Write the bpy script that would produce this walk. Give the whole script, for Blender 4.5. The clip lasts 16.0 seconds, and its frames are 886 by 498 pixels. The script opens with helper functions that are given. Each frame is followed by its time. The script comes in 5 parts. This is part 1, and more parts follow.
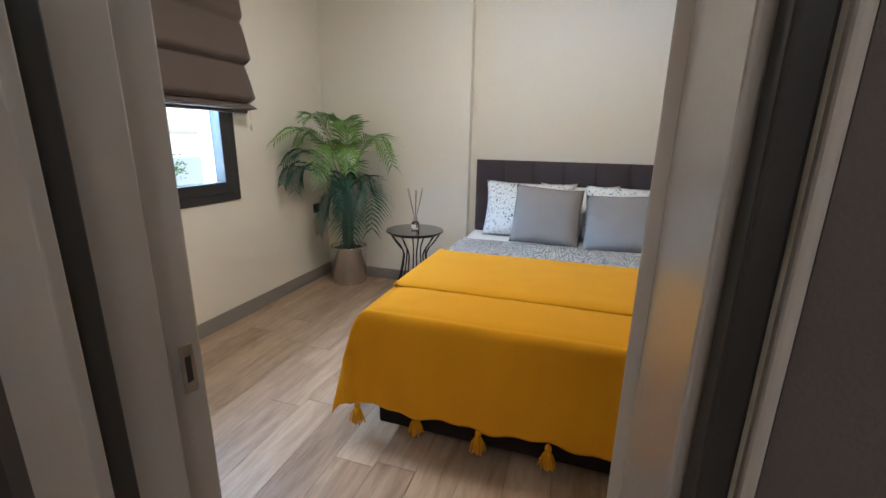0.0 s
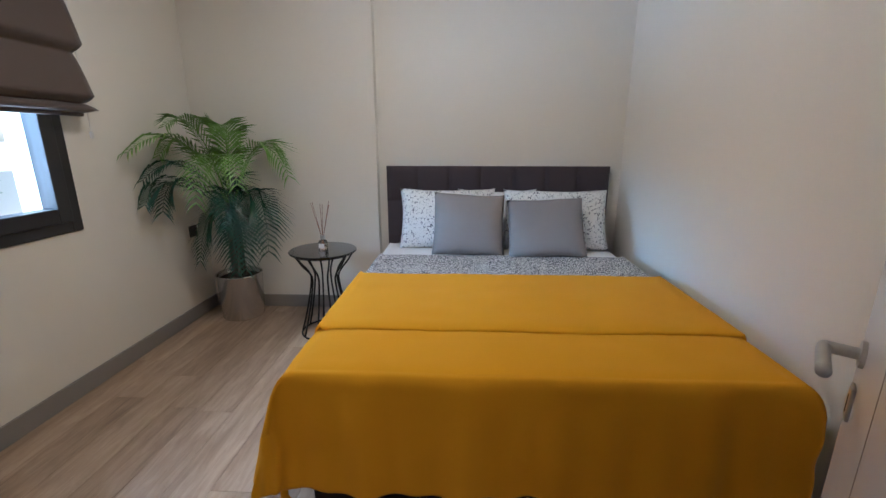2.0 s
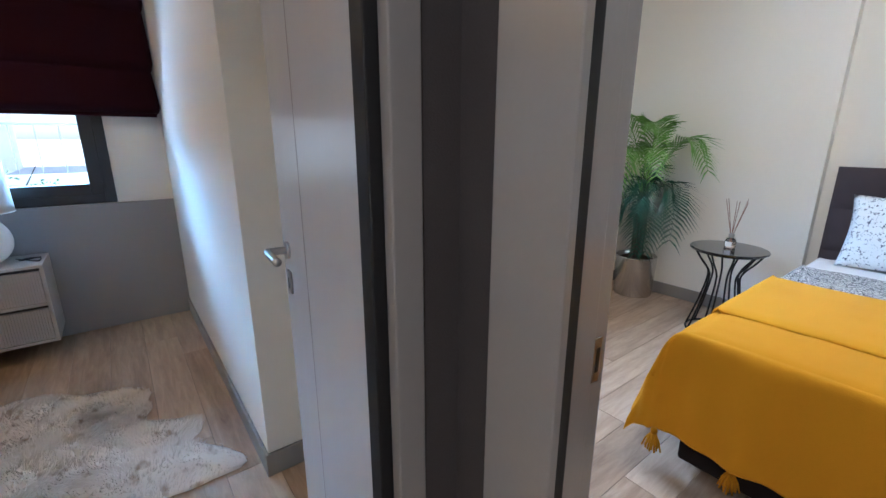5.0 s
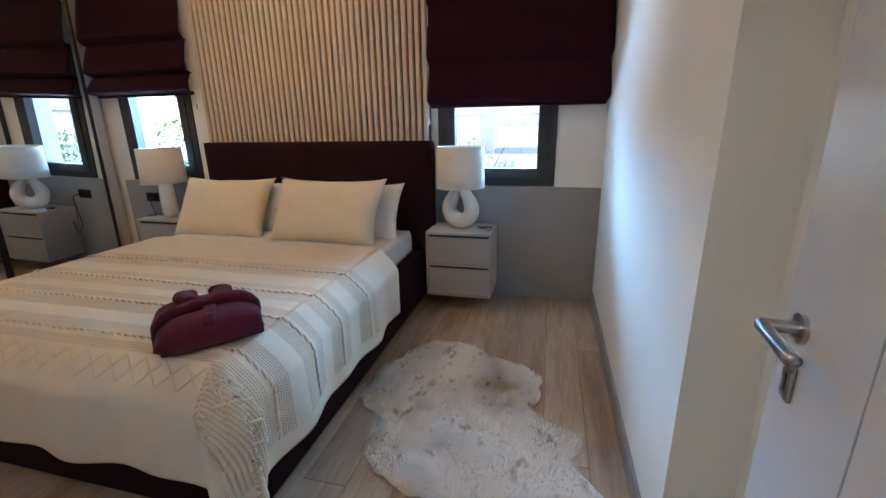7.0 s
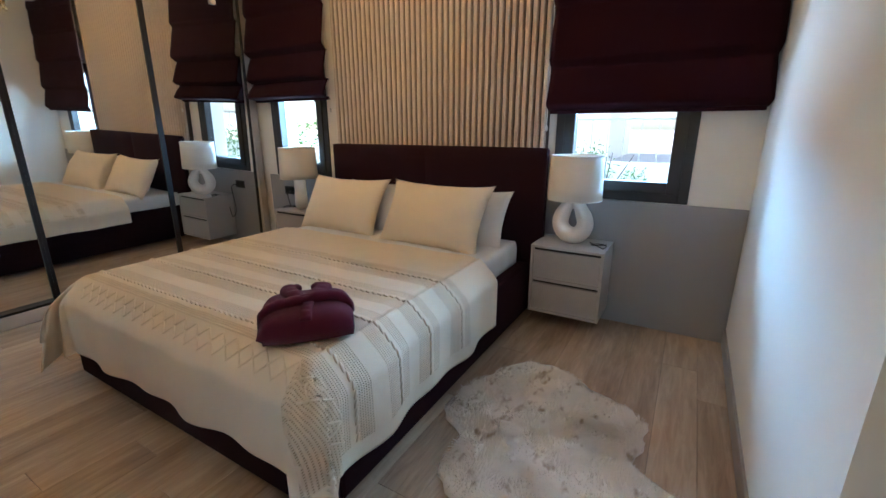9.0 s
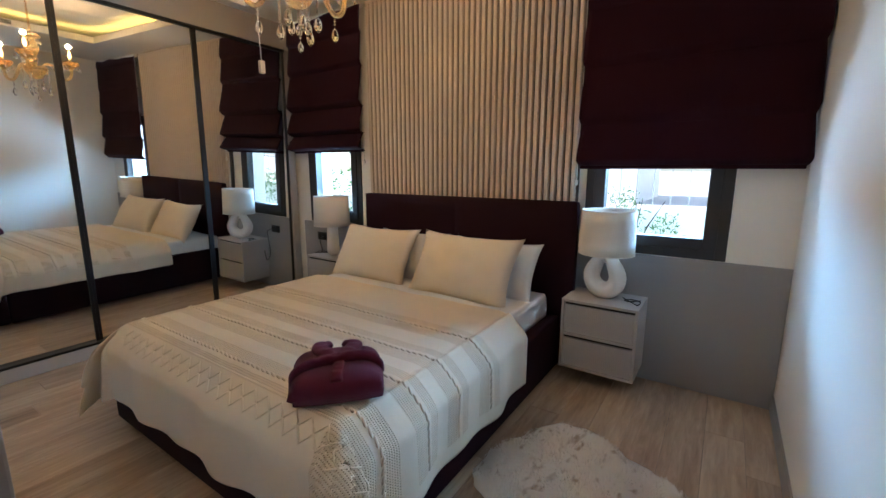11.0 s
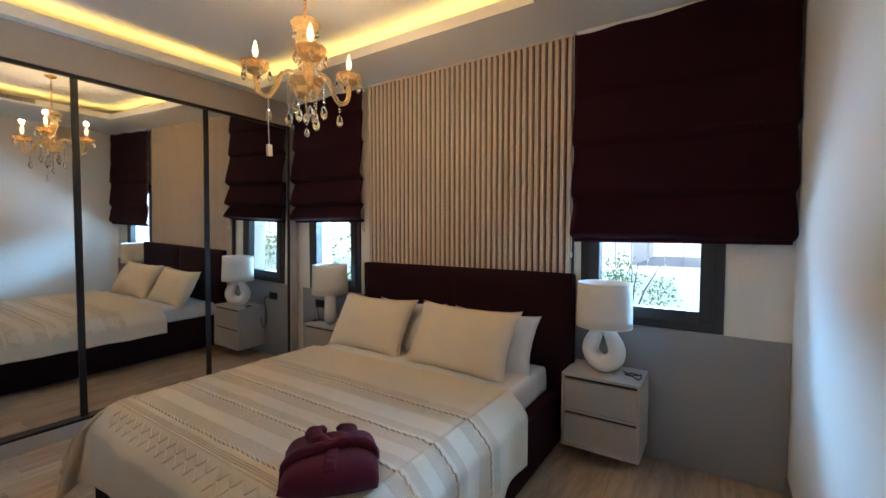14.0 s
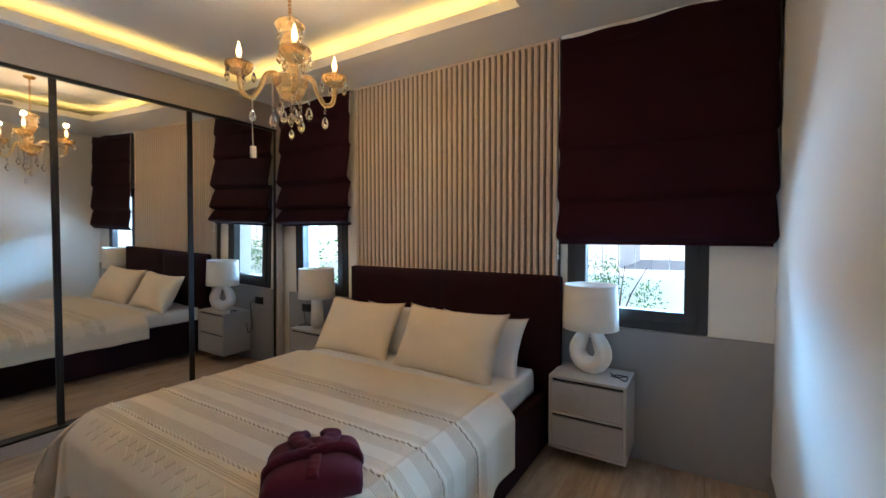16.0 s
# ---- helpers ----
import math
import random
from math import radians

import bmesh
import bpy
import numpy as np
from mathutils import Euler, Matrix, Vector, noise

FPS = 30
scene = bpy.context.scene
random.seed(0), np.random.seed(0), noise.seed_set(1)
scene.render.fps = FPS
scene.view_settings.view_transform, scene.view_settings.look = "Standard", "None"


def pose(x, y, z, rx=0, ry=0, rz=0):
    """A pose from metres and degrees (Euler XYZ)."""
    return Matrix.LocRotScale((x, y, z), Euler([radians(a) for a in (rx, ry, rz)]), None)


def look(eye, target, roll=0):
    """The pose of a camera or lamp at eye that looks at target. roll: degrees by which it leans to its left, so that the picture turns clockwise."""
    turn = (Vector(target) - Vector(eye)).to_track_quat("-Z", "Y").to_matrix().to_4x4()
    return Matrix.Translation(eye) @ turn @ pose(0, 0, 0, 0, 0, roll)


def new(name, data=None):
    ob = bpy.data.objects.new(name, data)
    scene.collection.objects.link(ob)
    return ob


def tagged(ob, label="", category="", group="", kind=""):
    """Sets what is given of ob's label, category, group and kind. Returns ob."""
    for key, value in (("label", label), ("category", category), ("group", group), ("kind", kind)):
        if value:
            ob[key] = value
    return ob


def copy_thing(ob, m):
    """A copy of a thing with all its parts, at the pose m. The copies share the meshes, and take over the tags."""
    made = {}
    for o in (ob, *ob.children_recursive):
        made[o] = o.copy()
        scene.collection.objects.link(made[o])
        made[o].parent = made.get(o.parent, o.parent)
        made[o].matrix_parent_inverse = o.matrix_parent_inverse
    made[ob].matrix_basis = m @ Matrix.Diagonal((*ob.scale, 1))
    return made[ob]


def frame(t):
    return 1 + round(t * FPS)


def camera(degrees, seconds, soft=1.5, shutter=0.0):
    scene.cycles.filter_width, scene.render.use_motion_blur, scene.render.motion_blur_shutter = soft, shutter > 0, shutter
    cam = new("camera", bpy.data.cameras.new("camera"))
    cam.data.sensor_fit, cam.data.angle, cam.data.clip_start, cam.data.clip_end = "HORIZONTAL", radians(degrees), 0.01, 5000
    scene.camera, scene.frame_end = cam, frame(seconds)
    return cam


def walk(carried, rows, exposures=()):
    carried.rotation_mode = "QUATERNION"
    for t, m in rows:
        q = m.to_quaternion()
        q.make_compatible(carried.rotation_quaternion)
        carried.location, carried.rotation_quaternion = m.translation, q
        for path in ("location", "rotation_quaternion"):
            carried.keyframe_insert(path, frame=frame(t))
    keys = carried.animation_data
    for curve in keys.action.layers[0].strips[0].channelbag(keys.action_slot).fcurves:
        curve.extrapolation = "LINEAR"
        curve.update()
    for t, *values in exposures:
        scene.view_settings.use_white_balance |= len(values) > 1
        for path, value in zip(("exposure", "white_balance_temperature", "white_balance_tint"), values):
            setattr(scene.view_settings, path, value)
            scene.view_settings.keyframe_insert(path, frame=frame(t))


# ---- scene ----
cam = camera(92.9, 16.0)
PATH = [
    (0, (-0.088, -0.013, 1.343), (-0.673, 1.83, 0.831), 1.0),
    (0.5, (-0.221, 0.088, 1.335), (-0.665, 1.972, 0.831), 0.6),
    (1, (-0.326, 0.144, 1.347), (-0.581, 2.063, 0.845), -1.0),
    (1.5, (-0.362, 0.193, 1.346), (-0.477, 2.123, 0.836), -0.5),
    (2, (-0.343, 0.275, 1.362), (-0.432, 2.209, 0.861), -0.0),
    (2.5, (-0.322, 0.314, 1.374), (-0.414, 2.262, 0.93), 0.5),
    (3, (-0.331, 0.297, 1.357), (-0.505, 2.245, 0.937), 0.7),
    (3.5, (-0.29, 0.202, 1.385), (-0.575, 2.132, 0.948), 1.0),
    (4, (-0.26, 0.037, 1.341), (-0.817, 1.909, 0.91), 1.0),
    (4.5, (-0.241, -0.076, 1.327), (-1.313, 1.548, 0.864), -0.1),
    (5, (-0.296, -0.158, 1.343), (-1.829, 1.02, 0.833), 0.1),
    (5.2, (-0.331, -0.188, 1.34), (-2.003, 0.779, 0.821), -0.2),
    (7.3, (-0.822, -0.207, 1.362), (-2.642, -0.814, 0.796), -1.2),
    (7.5, (-0.841, -0.208, 1.367), (-2.636, -0.885, 0.8), -1.3),
    (8, (-0.877, -0.197, 1.371), (-2.628, -0.983, 0.807), -0.5),
    (8.5, (-0.903, -0.186, 1.374), (-2.613, -1.061, 0.815), -0.6),
    (9, (-0.905, -0.18, 1.383), (-2.566, -1.149, 0.833), -0.1),
    (11.5, (-0.903, -0.21, 1.495), (-2.535, -1.316, 1.157), -0.4),
    (12, (-0.897, -0.205, 1.509), (-2.524, -1.325, 1.198), -0.9),
    (12.5, (-0.895, -0.207, 1.519), (-2.534, -1.323, 1.257), -0.5),
    (13, (-0.89, -0.207, 1.537), (-2.542, -1.317, 1.334), -0.1),
    (13.5, (-0.888, -0.199, 1.551), (-2.549, -1.307, 1.427), 0.0),
    (14, (-0.889, -0.194, 1.564), (-2.553, -1.299, 1.473), 0.0),
    (14.5, (-0.895, -0.191, 1.572), (-2.562, -1.292, 1.486), -0.1),
    (15, (-0.889, -0.189, 1.574), (-2.561, -1.284, 1.505), -0.1),
    (15.5, (-0.898, -0.183, 1.57), (-2.578, -1.266, 1.514), -0.1),
    (16, (-0.907, -0.184, 1.553), (-2.599, -1.248, 1.482), -0.1),
]
EXPOSURES = [(0.0, 1.04, 5750, 11), (1.0, 0.80, 5650, 12), (2.5, 0.60, 5480, 15), (3.6, 0.52, 5480, 15), (4.6, 1.10, 5250, 11), (5.5, 1.28, 4950, 11), (7.5, 1.24, 5500, 11), (9.0, 1.22, 5600, 10), (11.5, 1.04, 5520, 10), (16.0, 0.93, 5520, 10)]
walk(cam, [(t, look(eye, target, roll)) for t, eye, target, roll in PATH], EXPOSURES)

# ---- world, sun, sky light in the windows ----
world = bpy.data.worlds.new("world")
world.use_nodes = True
scene.world = world
wn = world.node_tree.nodes
sky = wn.new("ShaderNodeTexSky")
sky.sky_type, sky.sun_disc = "NISHITA", False
sky.sun_elevation, sky.sun_rotation = radians(52), radians(171)
wn["Background"].inputs["Strength"].default_value = 0.15
world.node_tree.links.new(sky.outputs["Color"], wn["Background"].inputs["Color"])


def lamp(name, kind, m, energy, color, size=0.1, size_y=None):
    data = bpy.data.lights.new(name, kind)
    data.energy, data.color = energy, color
    if kind == "AREA":
        data.shape, data.size, data.size_y = "RECTANGLE", size, size_y or size
    elif kind == "SUN":
        data.angle = radians(size)
    else:
        data.shadow_soft_size = size
    ob = new(name, data)
    ob.matrix_world = m
    return ob


lamp("sun", "SUN", look((1.2, -8, 10.5), (0, 0, 0)), 5.0, (1.0, 0.95, 0.86), 0.5)
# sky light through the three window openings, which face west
SKY_A, SKY_B, COVE, CANDLE, FILL_A = 66.0, 450.0, 0.95, 4.0, 10.5
lamp("sky_small_room", "AREA", look((-3.55, 1.75, 2.25), (-2.37, 1.87, 1.25)), SKY_A, (0.60, 0.78, 1.0), 2.4, 0.8)
lamp("sky_large_room", "AREA", look((-6.6, -1.1, 2.25), (-4.04, -1.6, 1.3)), SKY_B, (0.38, 0.69, 1.0), 5.4, 1.0)
# unseen area lamps added for light thrown up from the sunlit terrace
lamp("bounce_fill_large_room", "AREA", look((-5.7, -1.2, 0.15), (-4.04, -1.6, 1.35)), 260.0, (0.60, 0.80, 1.0), 5.4, 1.0)
lamp("bounce_fill_small_room", "AREA", look((-3.7, 1.8, 0.15), (-2.42, 1.9, 1.3)), 75.0, (0.66, 0.83, 1.0), 2.4, 0.8)
# fill lamps added overhead, out of view, to brighten the small room and corridor
lamp("fill_light_small_room", "AREA", pose(-0.75, 2.05, 2.84), FILL_A, (1.0, 0.90, 0.75), 0.34, 0.34)
lamp("fill_light_corridor", "AREA", pose(0.15, -0.95, 2.54), 3.4, (1.0, 0.94, 0.88), 0.34, 0.34)

# ---- materials ----


def material(name, base, rough=0.5, metal=0.0, vary=0.06, scale=6.0, fine=80.0, bump=0.05, coat=0.0, sheen=0.0, island=0.0, stretch=(1, 1, 1)):
    """A plain painted, woven or metal surface with broad and fine variation of tone, gloss and relief."""
    m = bpy.data.materials.new(name)
    m.use_nodes = True
    n, l = m.node_tree.nodes, m.node_tree.links
    b = n["Principled BSDF"]
    b.inputs["Roughness"].default_value, b.inputs["Metallic"].default_value = rough, metal
    b.inputs["Coat Weight"].default_value, b.inputs["Sheen Weight"].default_value = coat, sheen
    tc, mp = n.new("ShaderNodeTexCoord"), n.new("ShaderNodeMapping")
    mp.inputs["Scale"].default_value = stretch
    l.new(tc.outputs["Object"], mp.inputs["Vector"])
    broad, small = n.new("ShaderNodeTexNoise"), n.new("ShaderNodeTexNoise")
    for node, s in ((broad, scale), (small, fine)):
        node.inputs["Scale"].default_value, node.inputs["Detail"].default_value = s, 4
        l.new(mp.outputs["Vector"], node.inputs["Vector"])
    mix = n.new("ShaderNodeMix")
    mix.data_type = "RGBA"
    mix.inputs["A"].default_value = (*[c * (1 - vary) for c in base], 1)
    mix.inputs["B"].default_value = (*[min(1, c * (1 + vary)) for c in base], 1)
    add = n.new("ShaderNodeMath")
    add.operation = "MULTIPLY_ADD"
    add.inputs[1].default_value = 0.5
    l.new(broad.outputs["Fac"], add.inputs[0])
    half = n.new("ShaderNodeMath")
    half.operation = "MULTIPLY"
    half.inputs[1].default_value = 0.5
    l.new(small.outputs["Fac"], half.inputs[0])
    l.new(half.outputs[0], add.inputs[2])
    out = add
    if island:
        geo = n.new("ShaderNodeNewGeometry")
        jit = n.new("ShaderNodeMath")
        jit.operation = "MULTIPLY_ADD"
        jit.inputs[1].default_value = island
        l.new(geo.outputs["Random Per Island"], jit.inputs[0])
        l.new(add.outputs[0], jit.inputs[2])
        out = jit
    l.new(out.outputs[0], mix.inputs["Factor"])
    l.new(mix.outputs["Result"], b.inputs["Base Color"])
    if bump:
        bp = n.new("ShaderNodeBump")
        bp.inputs["Strength"].default_value, bp.inputs["Distance"].default_value = bump, 0.004
        l.new(small.outputs["Fac"], bp.inputs["Height"])
        l.new(bp.outputs["Normal"], b.inputs["Normal"])
    return m


def speckled(name, ground, marks, scale, low, high, rough=0.85, stretch=(1, 1, 1), by_cell=False):
    """Cloth printed or flecked with small dark marks."""
    m = material(name, ground, rough, vary=0.05, scale=12, fine=300, bump=0.15)
    n, l = m.node_tree.nodes, m.node_tree.links
    b = n["Principled BSDF"]
    old = b.inputs["Base Color"].links[0].from_socket
    tc, mp = n.new("ShaderNodeTexCoord"), n.new("ShaderNodeMapping")
    mp.inputs["Scale"].default_value = stretch
    l.new(tc.outputs["Object"], mp.inputs["Vector"])
    v = n.new("ShaderNodeTexVoronoi") if by_cell else n.new("ShaderNodeTexNoise")
    v.inputs["Scale"].default_value = scale
    if by_cell:
        v.feature = "DISTANCE_TO_EDGE"
    warp = n.new("ShaderNodeTexNoise")
    warp.inputs["Scale"].default_value = scale * 0.6
    mixv = n.new("ShaderNodeMix")
    mixv.data_type = "VECTOR"
    mixv.inputs["Factor"].default_value = 0.04
    l.new(tc.outputs["Object"], warp.inputs["Vector"])
    l.new(mp.outputs["Vector"], mixv.inputs["A"])
    l.new(warp.outputs["Color"], mixv.inputs["B"])
    l.new(mixv.outputs["Result"], v.inputs["Vector"])
    ramp = n.new("ShaderNodeMapRange")
    ramp.inputs["From Min"].default_value, ramp.inputs["From Max"].default_value = low, high
    l.new(v.outputs["Distance" if by_cell else "Fac"], ramp.inputs["Value"])
    mix = n.new("ShaderNodeMix")
    mix.data_type = "RGBA"
    l.new(ramp.outputs["Result"], mix.inputs["Factor"])
    l.new(old, mix.inputs["A"])
    mix.inputs["B"].default_value = (*marks, 1)
    l.new(mix.outputs["Result"], b.inputs["Base Color"])
    return m


def plank_wood(name, axis):
    """Greyed oak laminate: each board its own tone, with long grain along the axis."""
    m = material(name, (0.36, 0.27, 0.20), 0.42, bump=0.02, vary=0.10, scale=2.0, fine=60)
    n, l = m.node_tree.nodes, m.node_tree.links
    b = n["Principled BSDF"]
    tc, mp, info = n.new("ShaderNodeTexCoord"), n.new("ShaderNodeMapping"), n.new("ShaderNodeObjectInfo")
    mp.inputs["Scale"].default_value = (1.1, 8.5, 1) if axis == "x" else (8.5, 1.1, 1)
    shift = n.new("ShaderNodeCombineXYZ")
    mul = n.new("ShaderNodeMath")
    mul.operation, mul.inputs[1].default_value = "MULTIPLY", 37.0
    l.new(info.outputs["Random"], mul.inputs[0])
    l.new(mul.outputs[0], shift.inputs["Z"])
    l.new(mul.outputs[0], shift.inputs["X"])
    l.new(shift.outputs[0], mp.inputs["Location"])
    l.new(tc.outputs["Object"], mp.inputs["Vector"])
    grain, band = n.new("ShaderNodeTexNoise"), n.new("ShaderNodeTexNoise")
    grain.inputs["Scale"].default_value, grain.inputs["Detail"].default_value, grain.inputs["Roughness"].default_value = 3.5, 8, 0.65
    grain.inputs["Distortion"].default_value = 0.6
    band.inputs["Scale"].default_value, band.inputs["Detail"].default_value = 0.9, 3
    l.new(mp.outputs["Vector"], grain.inputs["Vector"])
    l.new(mp.outputs["Vector"], band.inputs["Vector"])
    ramp = n.new("ShaderNodeValToRGB")
    e = ramp.color_ramp.elements
    e[0].position, e[0].color = 0.30, (0.20, 0.125, 0.075, 1)
    e[1].position, e[1].color = 0.70, (0.56, 0.415, 0.285, 1)
    mid = ramp.color_ramp.elements.new(0.5)
    mid.color = (0.39, 0.27, 0.175, 1)
    s1, s2 = n.new("ShaderNodeMath"), n.new("ShaderNodeMath")
    s1.operation, s1.inputs[1].default_value = "MULTIPLY_ADD", 0.55
    l.new(grain.outputs["Fac"], s1.inputs[0])
    s2.operation, s2.inputs[1].default_value = "MULTIPLY", 0.36
    l.new(band.outputs["Fac"], s2.inputs[0])
    l.new(s2.outputs[0], s1.inputs[2])
    s3 = n.new("ShaderNodeMath")
    s3.operation, s3.inputs[1].default_value = "MULTIPLY_ADD", 0.14
    l.new(info.outputs["Random"], s3.inputs[0])
    l.new(s1.outputs[0], s3.inputs[2])
    l.new(s3.outputs[0], ramp.inputs["Fac"])
    l.new(ramp.outputs["Color"], b.inputs["Base Color"])
    rr = n.new("ShaderNodeMapRange")
    rr.inputs["To Min"].default_value, rr.inputs["To Max"].default_value = 0.34, 0.52
    l.new(grain.outputs["Fac"], rr.inputs["Value"])
    l.new(rr.outputs["Result"], b.inputs["Roughness"])
    return m


def glowing(name, color, strength):
    m = bpy.data.materials.new(name)
    m.use_nodes = True
    b = m.node_tree.nodes["Principled BSDF"]
    b.inputs["Base Color"].default_value = (*color, 1)
    b.inputs["Emission Color"].default_value, b.inputs["Emission Strength"].default_value = (*color, 1), strength
    return m


def clear_glass(name, color, rough=0.0, thin=False, ior=1.45):
    m = bpy.data.materials.new(name)
    m.use_nodes = True
    n, l = m.node_tree.nodes, m.node_tree.links
    b = n["Principled BSDF"]
    b.inputs["Base Color"].default_value = (*color, 1)
    b.inputs["Roughness"].default_value, b.inputs["Transmission Weight"].default_value, b.inputs["IOR"].default_value = rough, 1.0, 1.05 if thin else ior
    return m


WALL = material("warm_white_wall_paint", (0.80, 0.76, 0.68), 0.75, vary=0.025, scale=1.5, fine=140, bump=0.06)
CEILING = material("white_ceiling_paint", (0.78, 0.76, 0.72), 0.85, vary=0.02, scale=1.2, fine=120, bump=0.03)
SKIRTING = material("grey_skirting_paint", (0.27, 0.25, 0.23), 0.5, vary=0.05)
DARK_WALL = material("charcoal_textured_panel", (0.075, 0.062, 0.058), 0.8, vary=0.2, scale=5, fine=260, bump=0.3)
CASING = material("grey_lacquered_casing", (0.31, 0.285, 0.27), 0.42, vary=0.05, scale=3, fine=120, bump=0.05)
DOOR = material("grey_lacquered_door", (0.58, 0.56, 0.56), 0.34, vary=0.06, scale=2, fine=90, bump=0.03, coat=0.0, stretch=(8, 8, 0.15))
SEAL = material("black_door_seal", (0.012, 0.011, 0.011), 0.6)
STEEL = material("brushed_steel", (0.46, 0.445, 0.43), 0.30, 1.0, vary=0.08, fine=200, bump=0.03)
POT_STEEL = material("brushed_pot_steel", (0.60, 0.59, 0.58), 0.24, 1.0, vary=0.15, scale=3, fine=30, bump=0.05, stretch=(6, 6, 0.4))
BLACK_METAL = material("black_powder_coat", (0.012, 0.012, 0.013), 0.38, 0.3)
BLACK_GLASS = material("black_gloss_top", (0.012, 0.012, 0.013), 0.10, vary=0.1, coat=0.6)
FRAME = material("anthracite_window_frame", (0.030, 0.029, 0.030), 0.42, vary=0.08, fine=300, bump=0.03)
GLASS = clear_glass("window_glass", (0.97, 0.99, 1.0), thin=True)
TAUPE_BLIND = material("taupe_blind_linen", (0.120, 0.092, 0.080), 0.85, vary=0.10, scale=8, fine=500, bump=0.25, sheen=0.2)
PLUM_BLIND = material("plum_blind_linen", (0.024, 0.004, 0.010), 0.9, vary=0.16, scale=6, fine=400, bump=0.25, sheen=0.03)
HEADBOARD_A = material("charcoal_headboard_weave", (0.070, 0.056, 0.062), 0.88, vary=0.15, scale=9, fine=520, bump=0.3, sheen=0.15)
HEADBOARD_B = material("aubergine_velvet", (0.020, 0.005, 0.010), 0.7, vary=0.22, scale=5, fine=300, bump=0.12, sheen=0.0)
BED_BASE_A = material("black_brown_bed_base", (0.020, 0.015, 0.014), 0.85, vary=0.2, fine=400, bump=0.3)
MUSTARD = material("mustard_fleece", (0.68, 0.305, 0.005), 0.9, vary=0.09, scale=5, fine=350, bump=0.3, sheen=0.04)
SHEET = material("white_cotton", (0.80, 0.79, 0.78), 0.85, vary=0.03, scale=9, fine=300, bump=0.15)
PRINT = speckled("terrazzo_print_cotton", (0.80, 0.79, 0.77), (0.07, 0.07, 0.10), 74, 0.585, 0.635)
BAND = speckled("black_and_white_woven_duvet", (0.74, 0.72, 0.70), (0.045, 0.045, 0.06), 66, 0.15, 0.07, stretch=(0.8, 1.5, 1), by_cell=True)
GREY_CUSHION = material("grey_linen_cushion", (0.27, 0.245, 0.24), 0.9, vary=0.10, scale=10, fine=480, bump=0.3)
IVORY = material("ivory_linen", (0.80, 0.695, 0.545), 0.9, vary=0.05, scale=8, fine=420, bump=0.28)
def open_knit(name, yarn, gap_shade, pitch):
    """Loosely knitted cotton: a lattice of yarn, the shade in its small holes painted as a darker colour."""
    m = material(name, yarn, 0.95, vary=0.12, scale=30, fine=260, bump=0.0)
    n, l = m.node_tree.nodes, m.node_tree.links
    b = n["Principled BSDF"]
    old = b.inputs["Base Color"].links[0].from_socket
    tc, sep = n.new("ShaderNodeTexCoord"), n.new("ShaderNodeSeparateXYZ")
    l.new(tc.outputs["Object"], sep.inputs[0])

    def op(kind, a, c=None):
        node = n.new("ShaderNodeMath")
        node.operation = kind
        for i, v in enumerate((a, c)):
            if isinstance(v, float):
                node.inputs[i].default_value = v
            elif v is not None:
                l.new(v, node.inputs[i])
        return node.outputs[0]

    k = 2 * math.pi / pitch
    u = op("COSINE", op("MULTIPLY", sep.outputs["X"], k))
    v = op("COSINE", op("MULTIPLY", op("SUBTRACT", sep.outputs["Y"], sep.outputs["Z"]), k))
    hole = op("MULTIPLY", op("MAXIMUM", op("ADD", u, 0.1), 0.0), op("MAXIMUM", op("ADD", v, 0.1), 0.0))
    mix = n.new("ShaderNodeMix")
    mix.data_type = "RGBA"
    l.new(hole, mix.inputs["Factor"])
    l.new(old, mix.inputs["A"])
    mix.inputs["B"].default_value = (*gap_shade, 1)
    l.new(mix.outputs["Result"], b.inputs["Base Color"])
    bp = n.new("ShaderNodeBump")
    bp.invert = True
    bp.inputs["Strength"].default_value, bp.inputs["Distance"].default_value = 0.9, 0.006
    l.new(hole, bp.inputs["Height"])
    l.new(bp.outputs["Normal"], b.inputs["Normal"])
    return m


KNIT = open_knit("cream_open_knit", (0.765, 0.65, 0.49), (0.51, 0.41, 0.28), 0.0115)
ROBE = material("burgundy_terry", (0.10, 0.013, 0.034), 0.95, vary=0.30, scale=14, fine=420, bump=0.8, sheen=0.12)
FUR = speckled("cream_faux_fur", (0.79, 0.725, 0.65), (0.47, 0.375, 0.29), 11, 0.60, 0.72, 0.95, (1.0, 1.6, 1))
SLAT = material("oak_grey_slat", (0.57, 0.475, 0.38), 0.55, vary=0.10, scale=3, fine=90, bump=0.06, stretch=(1, 1, 0.1))
SLAT_BACK = material("dark_slat_backing", (0.075, 0.056, 0.043), 0.8)
WAINSCOT = material("grey_wainscot_panel", (0.31, 0.30, 0.30), 0.55, vary=0.04, scale=2, fine=120, bump=0.04)
CABINET = material("pale_grey_lacquer", (0.46, 0.43, 0.41), 0.42, vary=0.04, fine=200, bump=0.03)
CERAMIC = material("white_matt_ceramic", (0.80, 0.76, 0.72), 0.45, vary=0.03, fine=120, bump=0.10)
SHADE = material("off_white_lampshade", (0.78, 0.73, 0.66), 0.85, vary=0.04, scale=6, fine=400, bump=0.2)
BEIGE_PANEL = material("taupe_wardrobe_panel", (0.40, 0.35, 0.30), 0.5, vary=0.04, scale=2)
for lacquer in (DOOR, CASING):
    lacquer.node_tree.nodes["Principled BSDF"].inputs["Coat Weight"].default_value = 0.7
    lacquer.node_tree.nodes["Principled BSDF"].inputs["Coat Roughness"].default_value = 0.24
